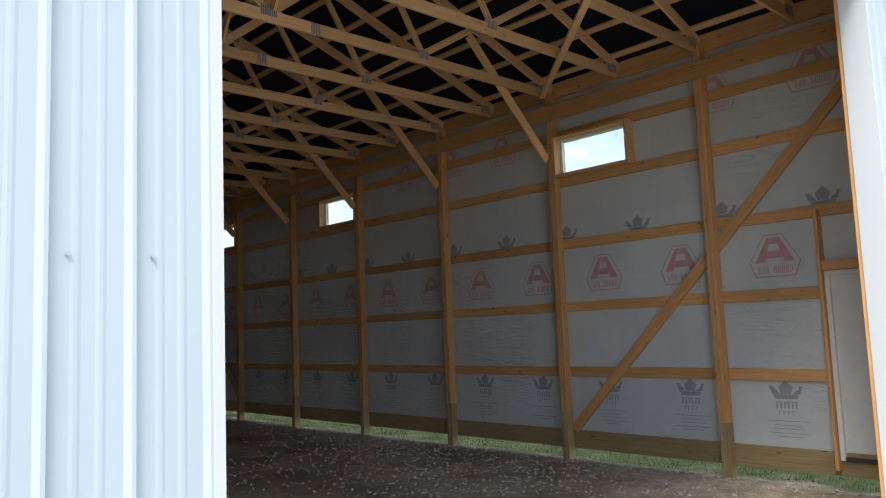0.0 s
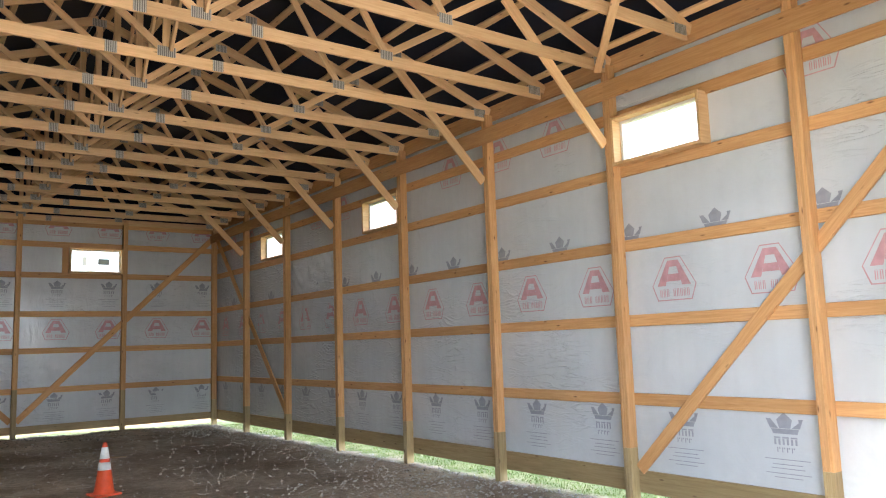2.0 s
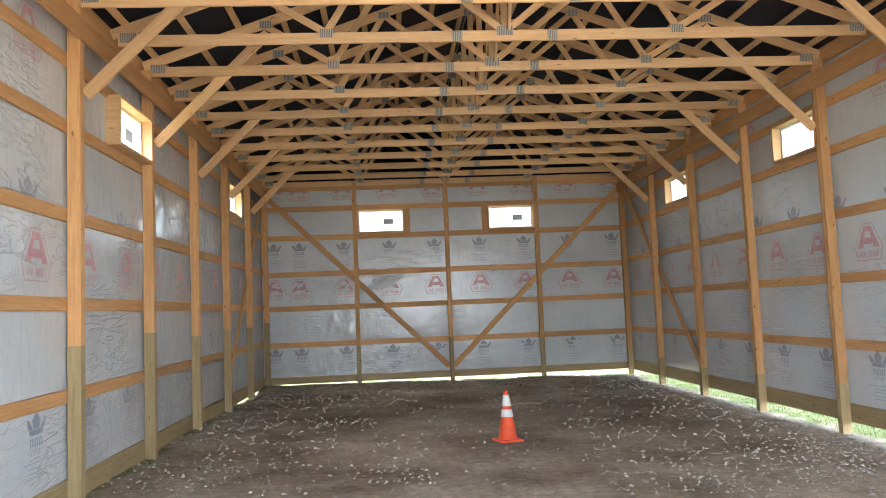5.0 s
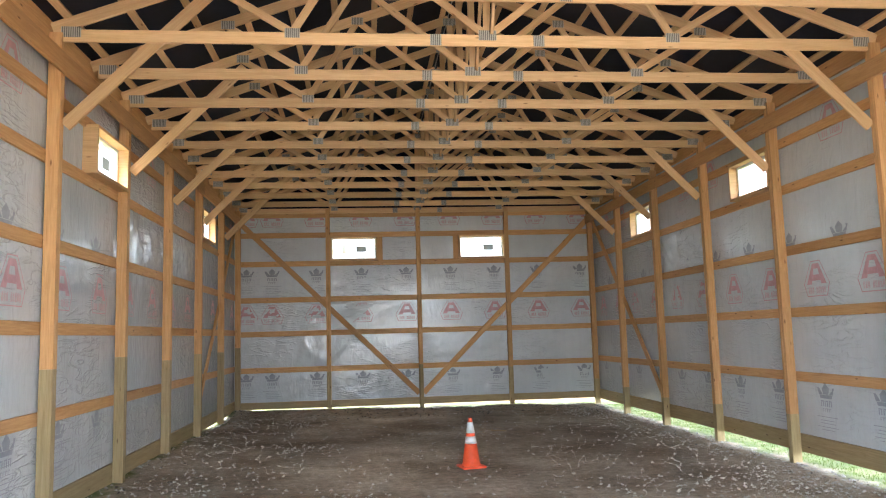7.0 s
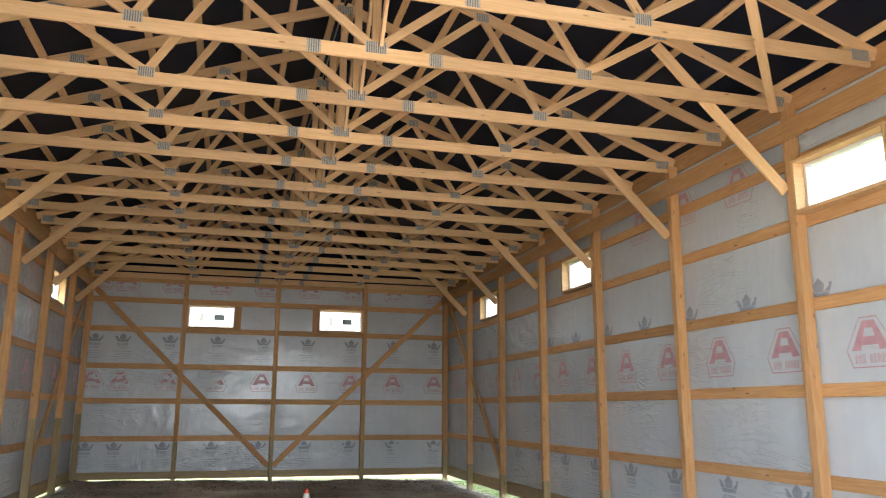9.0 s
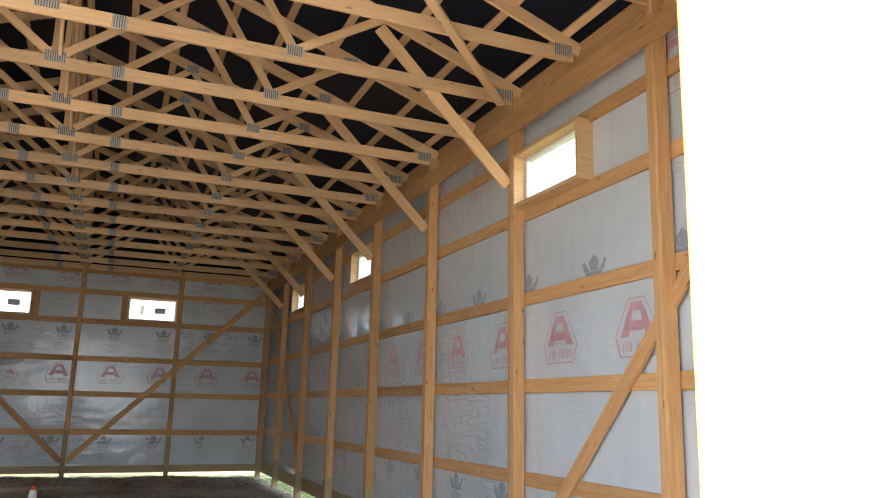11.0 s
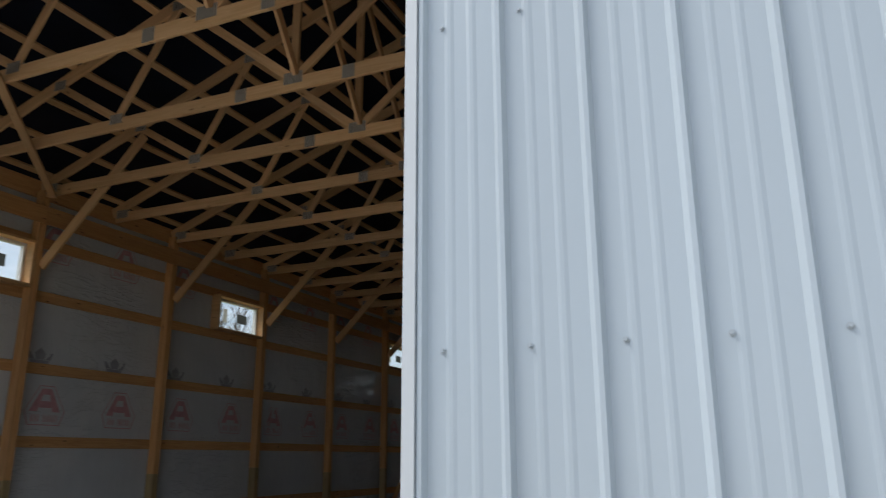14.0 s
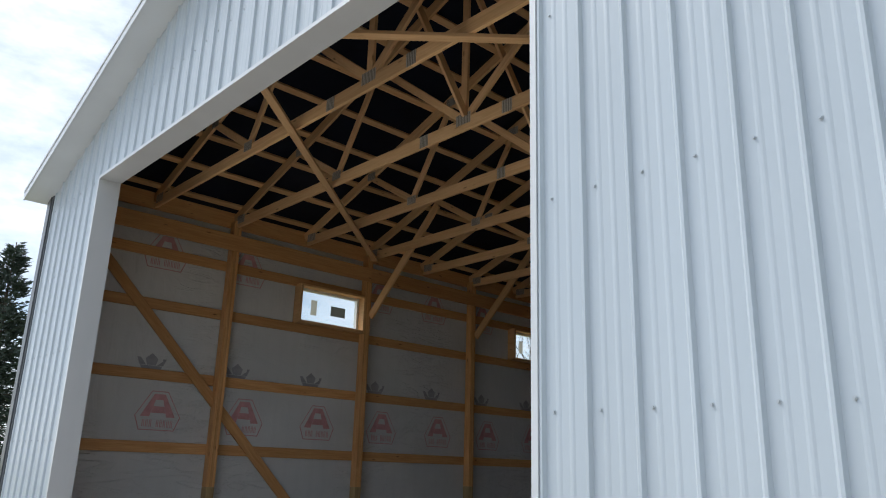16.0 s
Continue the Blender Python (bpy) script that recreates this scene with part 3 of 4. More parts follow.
# ---- roof ----
def build_roof():
    y0, y1, xo = FRONT, LEN + 0.09, 4.96
    lift = 0.075 + 0.038
    bm = bmesh.new()
    for s in (-1, 1):
        z = lambda x: chord_z(x) + lift
        a, b = (0, z(0)), (s * xo, z(xo))
        pts = [(a[0], y0, a[1] + 0.004), (b[0], y0, b[1] + 0.004), (b[0], y1, b[1] + 0.004), (a[0], y1, a[1] + 0.004)]
        top = [(x, y, zz + 0.03) for x, y, zz in pts]
        vs = [bm.verts.new(p) for p in pts + top]
        for f in ((0, 1, 2, 3), (4, 5, 6, 7), (0, 1, 5, 4), (1, 2, 6, 5), (2, 3, 7, 6)):
            bm.faces.new([vs[i] for i in f])
    roof = tagged(part("roof", bm, M_ROOF), "grey steel gable roof with a dark underlay", "roof", kind="structure")
    for s in (-1, 1):
        bm = bmesh.new()
        n = 40
        for i in range(n):
            for j in range(12):
                P = []
                for di, dj in ((0, 0), (1, 0), (1, 1), (0, 1)):
                    yy = 0.0 + (LEN + 0.02) * (i + di) / n
                    xx = s * (0.01 + 4.9 * (j + dj) / 12)
                    sag = 0.012 * noise.noise((xx * 1.4, yy * 0.9, 2.0)) - 0.014
                    P.append((xx, yy, chord_z(xx) + lift + sag * 0.5))
                quad(bm, *P).smooth = True
        bmesh.ops.remove_doubles(bm, verts=bm.verts, dist=1e-4)
        part("underlay", bm, M_ROOFFILM, roof, "dark sagging underlay")
        # the boxed overhang along each gable: soffit, fascia and its strip of roof
        zs = lambda x: 5.05 + (4.87 - abs(x)) * PITCH
        for side, (ya, yb) in enumerate(((FRONT - 0.30, FRONT - 0.001), (LEN + 0.08, LEN + 0.38))):
            e = 4.97
            bm = bmesh.new()
            quad(bm, (0, ya, zs(0)), (s * e, ya, zs(e)), (s * e, yb, zs(e)), (0, yb, zs(0)))
            part("rake_soffit", bm, M_TRIM, roof, "white rake soffit")
            bm = bmesh.new()
            fy = ya if side == 0 else yb
            for h0, h1, d in ((-0.012, 0.075, 0.014), (0.085, 0.12, 0.030)):
                v = [bm.verts.new(p) for yy in (fy - d / 2, fy + d / 2) for p in ((0, yy, zs(0) + h0), (s * e, yy, zs(e) + h0), (s * e, yy, zs(e) + h1), (0, yy, zs(0) + h1))]
                for f in ((0, 1, 2, 3), (4, 5, 6, 7), (0, 1, 5, 4), (3, 2, 6, 7), (1, 2, 6, 5)):
                    bm.faces.new([v[q] for q in f])
            part("rake_fascia", bm, M_TRIM, roof, "white rake fascia")
            bm = bmesh.new()
            quad(bm, (0, ya, zs(0) + 0.1), (s * e, ya, zs(e) + 0.1), (s * e, yb, zs(e) + 0.1), (0, yb, zs(0) + 0.1))
            quad(bm, (s * e, ya, zs(e)), (s * e, yb, zs(e)), (s * e, yb, zs(e) + 0.1), (s * e, ya, zs(e) + 0.1))
            part("rake_roof", bm, M_ROOF, roof, "steel roof edge over the rake")
        bm = bmesh.new()
        box(bm, *sorted((s * 4.95, s * 4.985)), 0.1, LEN + 0.06, 5.36, chord_z(4.96) + 0.11)
        part("eave_trim", bm, M_TRIM, roof, "white eave fascia")
    return roof


ROOF = build_roof()
slope = math.hypot(1, PITCH)
for s in (-1, 1):
    for i in range(9):
        x = s * (0.12 + 0.572 * i)
        z = chord_z(x) + (0.07 + 0.019) * slope - 0.012
        for k in range(4):
            ob = board("purlin", (x, k * 2 * BAY, z), (x, (k + 1) * 2 * BAY, z), 0.089, 0.038, M_TRUSS, ROOF, up=(s * PITCH, 0, 1))


# ---- trusses ----
def plate_mesh(w, h):
    bm = bmesh.new()
    box(bm, -w / 2, w / 2, -0.0012, 0.0012, -h / 2, h / 2)
    return mesh_from(bm, "plate", M_PLATE)


PLATE_S, PLATE_L, PLATE_M = plate_mesh(0.13, 0.135), plate_mesh(0.21, 0.12), plate_mesh(0.17, 0.11)


def build_truss():
    t = new("roof_truss")
    tagged(t, "pine roof truss with galvanised nail plates", "truss", "roof trusses")
    for a, b in ((-4.78, -0.61), (-0.61, 0.61), (0.61, 4.78)):
        board("bottom_chord", (a, 0, CHORD), (b, 0, CHORD), 0.038, 0.14, M_TRUSS, t)
    for s in (-1, 1):
        board("top_chord", (s * 4.86, 0, chord_z(4.86)), (s * 0.01, 0, chord_z(0.01)), 0.038, 0.14, M_TRUSS, t)
        for (x0, z0), x1 in (((2.25, 5.41), 3.18), ((2.25, 5.41), 1.53), ((0.03, 5.41), 1.50)):
            board("web", (s * x0, 0, z0), (s * x1, 0, chord_z(x1) - 0.05), 0.036, 0.089, M_TRUSS, t, up=(1, 0, 0.01))
        for x, z, me in ((0.61, CHORD, PLATE_S), (2.25, 5.40, PLATE_M), (3.18, chord_z(3.18) - 0.03, PLATE_M), (1.52, chord_z(1.52) - 0.03, PLATE_M), (4.66, CHORD + 0.04, PLATE_L)):
            for f in (-1, 1):
                part("plate", me, None, t, "galvanised nail plate", pose(s * x, f * 0.0205, z))
    board("king_post", (0, 0, 5.41), (0, 0, chord_z(0) - 0.06), 0.036, 0.089, M_TRUSS, t, up=(1, 0, 0))
    for f in (-1, 1):
        part("plate", PLATE_L, None, t, "galvanised nail plate", pose(0, f * 0.0205, 5.40))
        part("plate", PLATE_L, None, t, "galvanised nail plate", pose(0, f * 0.0205, chord_z(0) - 0.05))
    return t


TRUSS = build_truss()
TRUSS.matrix_basis = pose(0, BAY / 2, 0)
for i in list(range(2, 16)):
    copy_thing(TRUSS, pose(0, i * BAY / 2, 0))
copy_thing(TRUSS, pose(0, LEN - 0.10, 0))

# knee braces from each post up past the bottom chord
for s in (-1, 1):
    for k in range(2, 8):
        y = k * BAY + 0.041
        ob = board("knee_brace", (s * 4.72, y, 4.33), (s * 3.16, y, 5.89), 0.036, 0.14, M_TRUSS)
        tagged(ob, "pine knee brace between wall post and truss", "brace", "knee braces")
# sway braces between trusses, and the diagonal at the front corners
for i in range(2, 16):
    for x in (0.045,):
        ob = board("sway_brace", (x, i * BAY / 2 - 0.03, 5.42), (x, (i - 1) * BAY / 2 + 0.03, chord_z(x) - 0.12), 0.036, 0.089, M_TRUSS)
        tagged(ob, "pine sway brace between roof trusses", "brace", "sway braces")
for s in (-1, 1):
    ob = board("corner_brace", (s * 4.60, 2 * BAY - 0.02, 5.25), (s * 0.30, 0.12, 5.25), 0.089, 0.036, M_TRUSS)
    tagged(ob, "flat pine brace under the truss chords", "brace", "corner braces")


# ---- posts ----
def wall_post(x, y, turn, splice, top, rng):
    """A post of three plies; below the splice it is treated timber."""
    p = new("wall_post")
    p.matrix_basis = pose(x, y, 0, 0, 0, turn)
    tagged(p, "laminated pine wall post on a treated foot", "post", "wall posts")
    joint = splice + rng.uniform(-0.08, 0.08)
    for i in (-1, 0, 1):
        cut = joint
        yy = i * 0.038
        lift = rng.uniform(-0.002, 0.002)
        board("ply", (lift, yy, cut), (lift, yy, top), 0.0376, 0.137, M_WOOD, p, up=(1, 0, 0))
        board("treated_ply", (0, yy, -0.3), (0, yy, cut - 0.002), 0.0376, 0.139, M_TREATED, p, up=(1, 0, 0), label="greenish treated timber")
    return p


rng = random.Random(4)
for k in range(0, 9):
    yy = min(k * BAY, LEN - 0.07) + (0.07 if k == 0 else 0)
    wall_post(HALF - 0.0685, yy, 0, 0.56, 5.36, rng)
    wall_post(-HALF + 0.0685, yy, 180, 1.69, 5.36, rng)
for x in (-2.438, 0, 2.438):
    wall_post(x, LEN - 0.0685, 90, 1.1, 5.40, rng)


# ---- windows and the walk door ----
def window(name, place, a0, a1, z0, z1, labels):
    """place(a, d, z): a along the wall, d into the room from the wrap."""
    w = new(name)
    w.matrix_basis = Matrix.Translation(place((a0 + a1) / 2, 0, z0))
    inv = w.matrix_basis.inverted()
    tagged(w, "wide white vinyl window in a pine frame high on the wall", "window", kind="structure")

    def block(nm, A0, A1, D0, D1, Z0, Z1, mat, label="", under=None):
        bm = bmesh.new()
        p, q = Vector(place(A0, D0, Z0)), Vector(place(A1, D1, Z1))
        box(bm, *sorted((p.x, q.x)), *sorted((p.y, q.y)), *sorted((p.z, q.z)))
        bmesh.ops.bevel(bm, geom=bm.edges, offset=0.002, segments=1, affect="EDGES")
        bmesh.ops.transform(bm, matrix=inv, verts=bm.verts)
        return part(nm, bm, mat, under or w, label)

    t = 0.036
    block("sill_board", a0, a1, -0.02, 0.185, z0 - 0.005, z0 + t, M_BUCK)
    block("head_board", a0, a1, -0.02, 0.185, z1 - t, z1, M_BUCK)
    block("side_board", a0, a0 + t, -0.02, 0.185, z0 + t, z1 - t, M_BUCK)
    block("side_board", a1 - t, a1, -0.02, 0.185, z0 + t, z1 - t, M_BUCK)
    b0, b1, c0, c1, f = a0 + t, a1 - t, z0 + t, z1 - t, 0.038
    for A0, A1, Z0, Z1 in ((b0, b1, c0, c0 + f), (b0, b1, c1 - f, c1), (b0, b0 + f, c0 + f, c1 - f), (b1 - f, b1, c0 + f, c1 - f)):
        block("window_frame", A0, A1, -0.03, 0.045, Z0, Z1, M_VINYL, "white vinyl frame")
    g = block("pane", b0 + f, b1 - f, 0.000, 0.006, c0 + f, c1 - f, M_GLASS, "clear glass")
    g.visible_shadow = False
    if not labels:
        return w
    m, h = (b0 + b1) / 2, (c0 + c1) / 2
    sg = 1 if place(1, 0, 0)[0] > 0.5 else (1 if place(0, 0, 0)[0] < 0 else -1)
    block("paper_label", m - sg * 0.26 - 0.055, m - sg * 0.26 + 0.055, 0.007, 0.009, h - 0.13, h + 0.11, M_LABEL, "grey paper label on the glass", g)
    block("dark_label", m + sg * 0.20 - 0.14, m + sg * 0.20 + 0.14, 0.007, 0.009, h - 0.09, h + 0.07, M_LABELD, "dark paper label on the glass", g)
    return w


count = 0
for a0, a1 in WIN_R:
    count += 1
    window("window_%d" % count, lambda a, d, z: (FILM - d, a, z), a0, a1, WZ0, WZ1, False)
for a0, a1 in WIN_L:
    count += 1
    window("window_%d" % count, lambda a, d, z: (-FILM + d, a, z), a0, a1, WZ0, WZ1, True)
for a0, a1 in WIN_B:
    count += 1
    window("window_%d" % count, lambda a, d, z: (a, LEN + 0.04 - d, z), a0, a1, BZ0, BZ1, True)


def window_stud(wall, m, length):
    part("window_stud", lumber(length, 0.038, 0.14, M_WOOD), None, wall, "", m)


for a in (WIN_B[0][1] + 0.072, WIN_B[1][0] - 0.072):
    m, length = along((a, LEN + 0.0185, GIRTS_B[3] + 0.07), (a, LEN + 0.0185, GIRTS_B[4] - 0.07), (1, 0, 0))
    window_stud(WALL_B, m, length)


def walk_door():
    y0, y1, z0, z1 = DOOR
    d = new("door_1")
    d.matrix_basis = Matrix.Translation((FILM, (y0 + y1) / 2, z0))
    inv = d.matrix_basis.inverted()
    tagged(d, "closed white steel walk door in a white frame", "door", kind="structure")

    def block(nm, x0, x1, ya, yb, za, zb, mat, label=""):
        bm = bmesh.new()
        box(bm, x0, x1, ya, yb, za, zb)
        bmesh.ops.bevel(bm, geom=bm.edges, offset=0.003, segments=1, affect="EDGES")
        bmesh.ops.transform(bm, matrix=inv, verts=bm.verts)
        return part(nm, bm, mat, d, label)

    block("door_leaf", FILM - 0.03, FILM + 0.015, y0 + 0.05, y1 - 0.05, z0 + 0.045, z1 - 0.05, M_DOOR)
    block("door_frame", FILM - 0.075, FILM + 0.03, y1 - 0.05, y1, z0, z1, M_VINYL)
    block("door_frame", FILM - 0.075, FILM + 0.03, y0, y0 + 0.05, z0, z1, M_VINYL)
    block("door_frame", FILM - 0.075, FILM + 0.03, y0 + 0.05, y1 - 0.05, z1 - 0.05, z1, M_VINYL)
    block("threshold", FILM - 0.075, FILM + 0.03, y0 + 0.05, y1 - 0.05, z0, z0 + 0.04, M_RUBBER, "dark threshold")
    return d


walk_door()
for y, top in ((DOOR[1] + 0.022, GIRTS[2]), (DOOR[0] - 0.022, GIRTS[2])):
    board("door_stud", (HALF - 0.03, y, 0.16), (HALF - 0.03, y, top), 0.038, 0.14, None, WALL_R, up=(1, 0, 0))
board("door_lintel", (HALF - 0.03, DOOR[0], DOOR[3] + 0.06), (HALF - 0.03, DOOR[1], DOOR[3] + 0.06), 0.12, 0.11, None, WALL_R)

# ---- printed marks on the wrap ----
def flat(bm, pts, out=0.0):
    return bm.faces.new([bm.verts.new((x, -out, z)) for x, z in pts])


def shield_mesh():
    """Six-sided outline with a peaked mark and a bar under it, as seen from the back of the print."""
    bm = bmesh.new()
    hexa = [(-0.11, 0.0), (0.11, 0.0), (0.31, -0.33), (0.24, -0.51), (-0.24, -0.51), (-0.31, -0.33)]
    inner = [(x * 0.955, -0.255 + (z + 0.255) * 0.95) for x, z in hexa]
    for i in range(6):
        j = (i + 1) % 6
        flat(bm, [hexa[i], hexa[j], inner[j], inner[i]])
    A = [[(-0.075, -0.04), (0.075, -0.04), (0.05, -0.115), (-0.05, -0.115)],
         [(-0.075, -0.04), (-0.05, -0.115), (-0.115, -0.335), (-0.235, -0.335)],
         [(0.075, -0.04), (0.235, -0.335), (0.115, -0.335), (0.05, -0.115)],
         [(-0.075, -0.20), (0.075, -0.20), (0.098, -0.285), (-0.098, -0.285)]]
    for p in A:
        flat(bm, p, 0.0005)
    for i in range(9):
        if i == 3:
            continue
        x = -0.20 + i * 0.047
        flat(bm, [(x, -0.375), (x + 0.031, -0.375), (x + 0.031, -0.38), (x, -0.38)])
        flat(bm, [(x, -0.385), (x + 0.012, -0.385), (x + 0.012, -0.465), (x, -0.465)])
        flat(bm, [(x + 0.021, -0.385), (x + 0.031, -0.385), (x + 0.031, -0.465), (x + 0.021, -0.465)])
    me = mesh_from(bm, "printed_shield", M_RED)
    return me


def crown_mesh(full):
    bm = bmesh.new()
    flat(bm, [(-0.13, 0.0), (0.13, 0.0), (0.15, 0.05), (-0.15, 0.05)])
    for x0, x1, xm, h in ((-0.16, -0.07, -0.20, 0.15), (0.07, 0.16, 0.20, 0.15)):
        flat(bm, [(x0, 0.055), (x1, 0.055), (xm + (0.05 if xm < 0 else -0.05), h), (xm, h)])
    flat(bm, [(-0.06, 0.055), (0.06, 0.055), (0.085, 0.14), (0.0, 0.215), (-0.085, 0.14)])
    if full:
        for i in range(3):
            x = -0.125 + i * 0.09
            flat(bm, [(x, -0.03), (x + 0.07, -0.03), (x + 0.07, -0.045), (x, -0.045)])
            flat(bm, [(x, -0.05), (x + 0.022, -0.05), (x + 0.022, -0.11), (x, -0.11)])
            flat(bm, [(x + 0.045, -0.05), (x + 0.067, -0.05), (x + 0.067, -0.11), (x + 0.045, -0.11)])
        for i in range(4):
            x = -0.10 + i * 0.052
            flat(bm, [(x, -0.135), (x + 0.012, -0.135), (x + 0.012, -0.185), (x, -0.185)])
            flat(bm, [(x + 0.020, -0.135), (x + 0.036, -0.135), (x + 0.036, -0.15), (x + 0.020, -0.15)])
        for z, w in ((-0.25, 0.24), (-0.30, 0.16), (-0.34, 0.18), (-0.39, 0.24), (-0.43, 0.15)):
            flat(bm, [(-w, z), (w, z), (w, z - 0.008), (-w, z - 0.008)])
    return mesh_from(bm, "printed_crown", M_BLUE)


SHIELD, CROWN, CROWN_S = shield_mesh(), crown_mesh(True), crown_mesh(False)


def print_row(sheet, place, turn, starts, rows, blocked):
    for a in starts:
        for z, me, nm in rows:
            if any(b0 - 0.32 < a < b1 + 0.32 and z0 - 0.25 < z - 0.2 < z1 + 0.3 for b0, b1, z0, z1 in blocked):
                continue
            part(nm, me, None, sheet, "", Matrix.Translation(place(a, z)) @ pose(0, 0, 0, 0, 0, turn))


R_LOW, R_HIGH = [0.50 + 1.22 * k for k in range(16)], [1.11 + 1.22 * k for k in range(15)]
L_LOW, L_HIGH = [0.425 + 1.245 * k for k in range(16)], [0.25 + 1.245 * k for k in range(16)]
LOW_ROWS = [(2.84, SHIELD, "printed_shield"), (0.90, CROWN, "printed_crown")]
HIGH_ROWS = [(4.985, SHIELD, "printed_shield"), (3.11, CROWN_S, "printed_crown")]
BACK_ROWS = [(2.84, SHIELD, "printed_shield"), (5.44, SHIELD, "printed_shield"), (0.83, CROWN, "printed_crown"), (3.59, CROWN, "printed_crown")]
for wall, s, turn, low, high, blocked in (("wall_right", 1, -90, R_LOW, R_HIGH, [(a, b, WZ0, WZ1) for a, b in WIN_R] + [DOOR]),
                                          ("wall_left", -1, 90, L_LOW, L_HIGH, [(a, b, WZ0, WZ1) for a, b in WIN_L])):
    for starts, rows in ((low, LOW_ROWS), (high, HIGH_ROWS)):
        print_row(SHEETS[wall], lambda a, z: (s * (FILM - 0.008), a, z), turn, starts, rows, blocked)
print_row(SHEETS["wall_back"], lambda a, z: (a, LEN + 0.020, z), 0, [-4.6, -3.93] + [-2.76 + 1.21 * k for k in range(7)], BACK_ROWS, [(a, b, BZ0, BZ1) for a, b in WIN_B])


# ---- traffic cone ----
def traffic_cone(x, y, z):
    c = new("traffic_cone")
    c.matrix_basis = pose(x, y, z, 0, 0, 12)
    tagged(c, "orange traffic cone with two white bands standing on bare earth", "traffic cone")

    def ring(profile, seg=32):
        bm = bmesh.new()
        rows = [[bm.verts.new((r * math.cos(2 * math.pi * i / seg), r * math.sin(2 * math.pi * i / seg), h)) for i in range(seg)] for r, h in profile]
        for a, b in zip(rows, rows[1:]):
            for i in range(seg):
                bm.faces.new((a[i - 1], a[i], b[i], b[i - 1])).smooth = True
        bm.faces.new(rows[-1])
        return bm

    r = lambda h: 0.135 - (0.135 - 0.028) * (h - 0.03) / 0.68
    body = part("cone_body", ring([(0.150, 0.03), (0.142, 0.045), (r(0.06), 0.06), (r(0.69), 0.69), (r(0.71) - 0.003, 0.71), (0.02, 0.706)]), M_ORANGE, c)
    for h0, h1 in ((0.34, 0.445), (0.49, 0.645)):
        bm = ring([(r(h0), h0), (r(h0) + 0.003, h0), (r(h1) + 0.003, h1), (r(h1), h1)])
        part("band", bm, M_BAND, body, "white reflective band")
    bm = bmesh.new()
    box(bm, -0.18, 0.18, -0.18, 0.18, 0, 0.03)
    bmesh.ops.bevel(bm, geom=bm.edges, offset=0.012, segments=2, affect="EDGES")
    part("cone_base", bm, M_ORANGE, c)
    return c


traffic_cone(0.03, 10.12, ground_z(0.03, 10.12))
stick = board("wood_scrap", (0.95, 14.3, ground_z(0.95, 14.3) + 0.012), (1.28, 14.1, ground_z(1.28, 14.1) + 0.012), 0.04, 0.02, M_TREATED)
tagged(stick, "short brown scrap of wood lying on bare earth", "wood scrap")


# ---- loose stones, grass and the surroundings ----
def soup(name, verts, faces, mat, label, category, smooth=False):
    me = bpy.data.meshes.new(name)
    me.from_pydata(verts, [], faces)
    me.materials.append(mat)
    return tagged(new(name, me), label, category, kind="stuff")


def gravel():
    g = random.Random(11)
    for name, count, mat, lo, hi, label in (("gravel", 21000, M_STONE, 0.006, 0.032, "pale limestone gravel scattered on bare earth"),
                                            ("earth_clods", 2200, M_CLOD, 0.008, 0.035, "dark loose clods of earth")):
        verts, faces = [], []
        while count:
            x, y = g.uniform(-4.85, 4.85), g.uniform(-1.5, LEN)
            if name == "gravel":
                edge = abs(x) / 4.85
                if g.random() > 0.05 + (0.15 if y < 6 else 0) + (0.45 * min(1, (x - 0.5) / 2) if x > 0.5 and y < 9 else 0) + 0.8 * max(0, noise.noise((x * 0.9, y * 0.6, 7)) + 0.15 * noise.noise((x * 4, y * 4, 1))) + 0.8 * edge ** 3 * (0.7 + 0.8 * noise.noise((x * 0.8, y * 0.5, 3))) :
                    continue
            elif g.random() > max(0, (y - LEN + 2.6) / 2.6) + (0.25 if abs(x) > 3.9 and y > 8 else 0):
                continue
            count -= 1
            rad = lo + (hi - lo) * g.random() ** 4
            z = ground_z(x, y) + rad * 0.3
            b = len(verts)
            a0 = g.uniform(0, 6.28)
            for k in range(4):
                a = a0 + k * 1.571 + g.uniform(-0.4, 0.4)
                rr = rad * g.uniform(0.7, 1.2)
                verts.append((x + rr * math.cos(a), y + rr * math.sin(a), z + g.uniform(-0.2, 0.2) * rad))
            verts += [(x + g.uniform(-0.3, 0.3) * rad, y + g.uniform(-0.3, 0.3) * rad, z + rad * 0.6), (x, y, z - rad * 0.6)]
            for k in range(4):
                faces += [(b + k, b + (k + 1) % 4, b + 4), (b + (k + 1) % 4, b + k, b + 5)]
        soup(name, verts, faces, mat, label, "gravel" if name == "gravel" else "earth")


M_CLOD = make_plain("dark_earth", (0.13, 0.107, 0.085), 0.95, 0, 0.4, 15)
gravel()


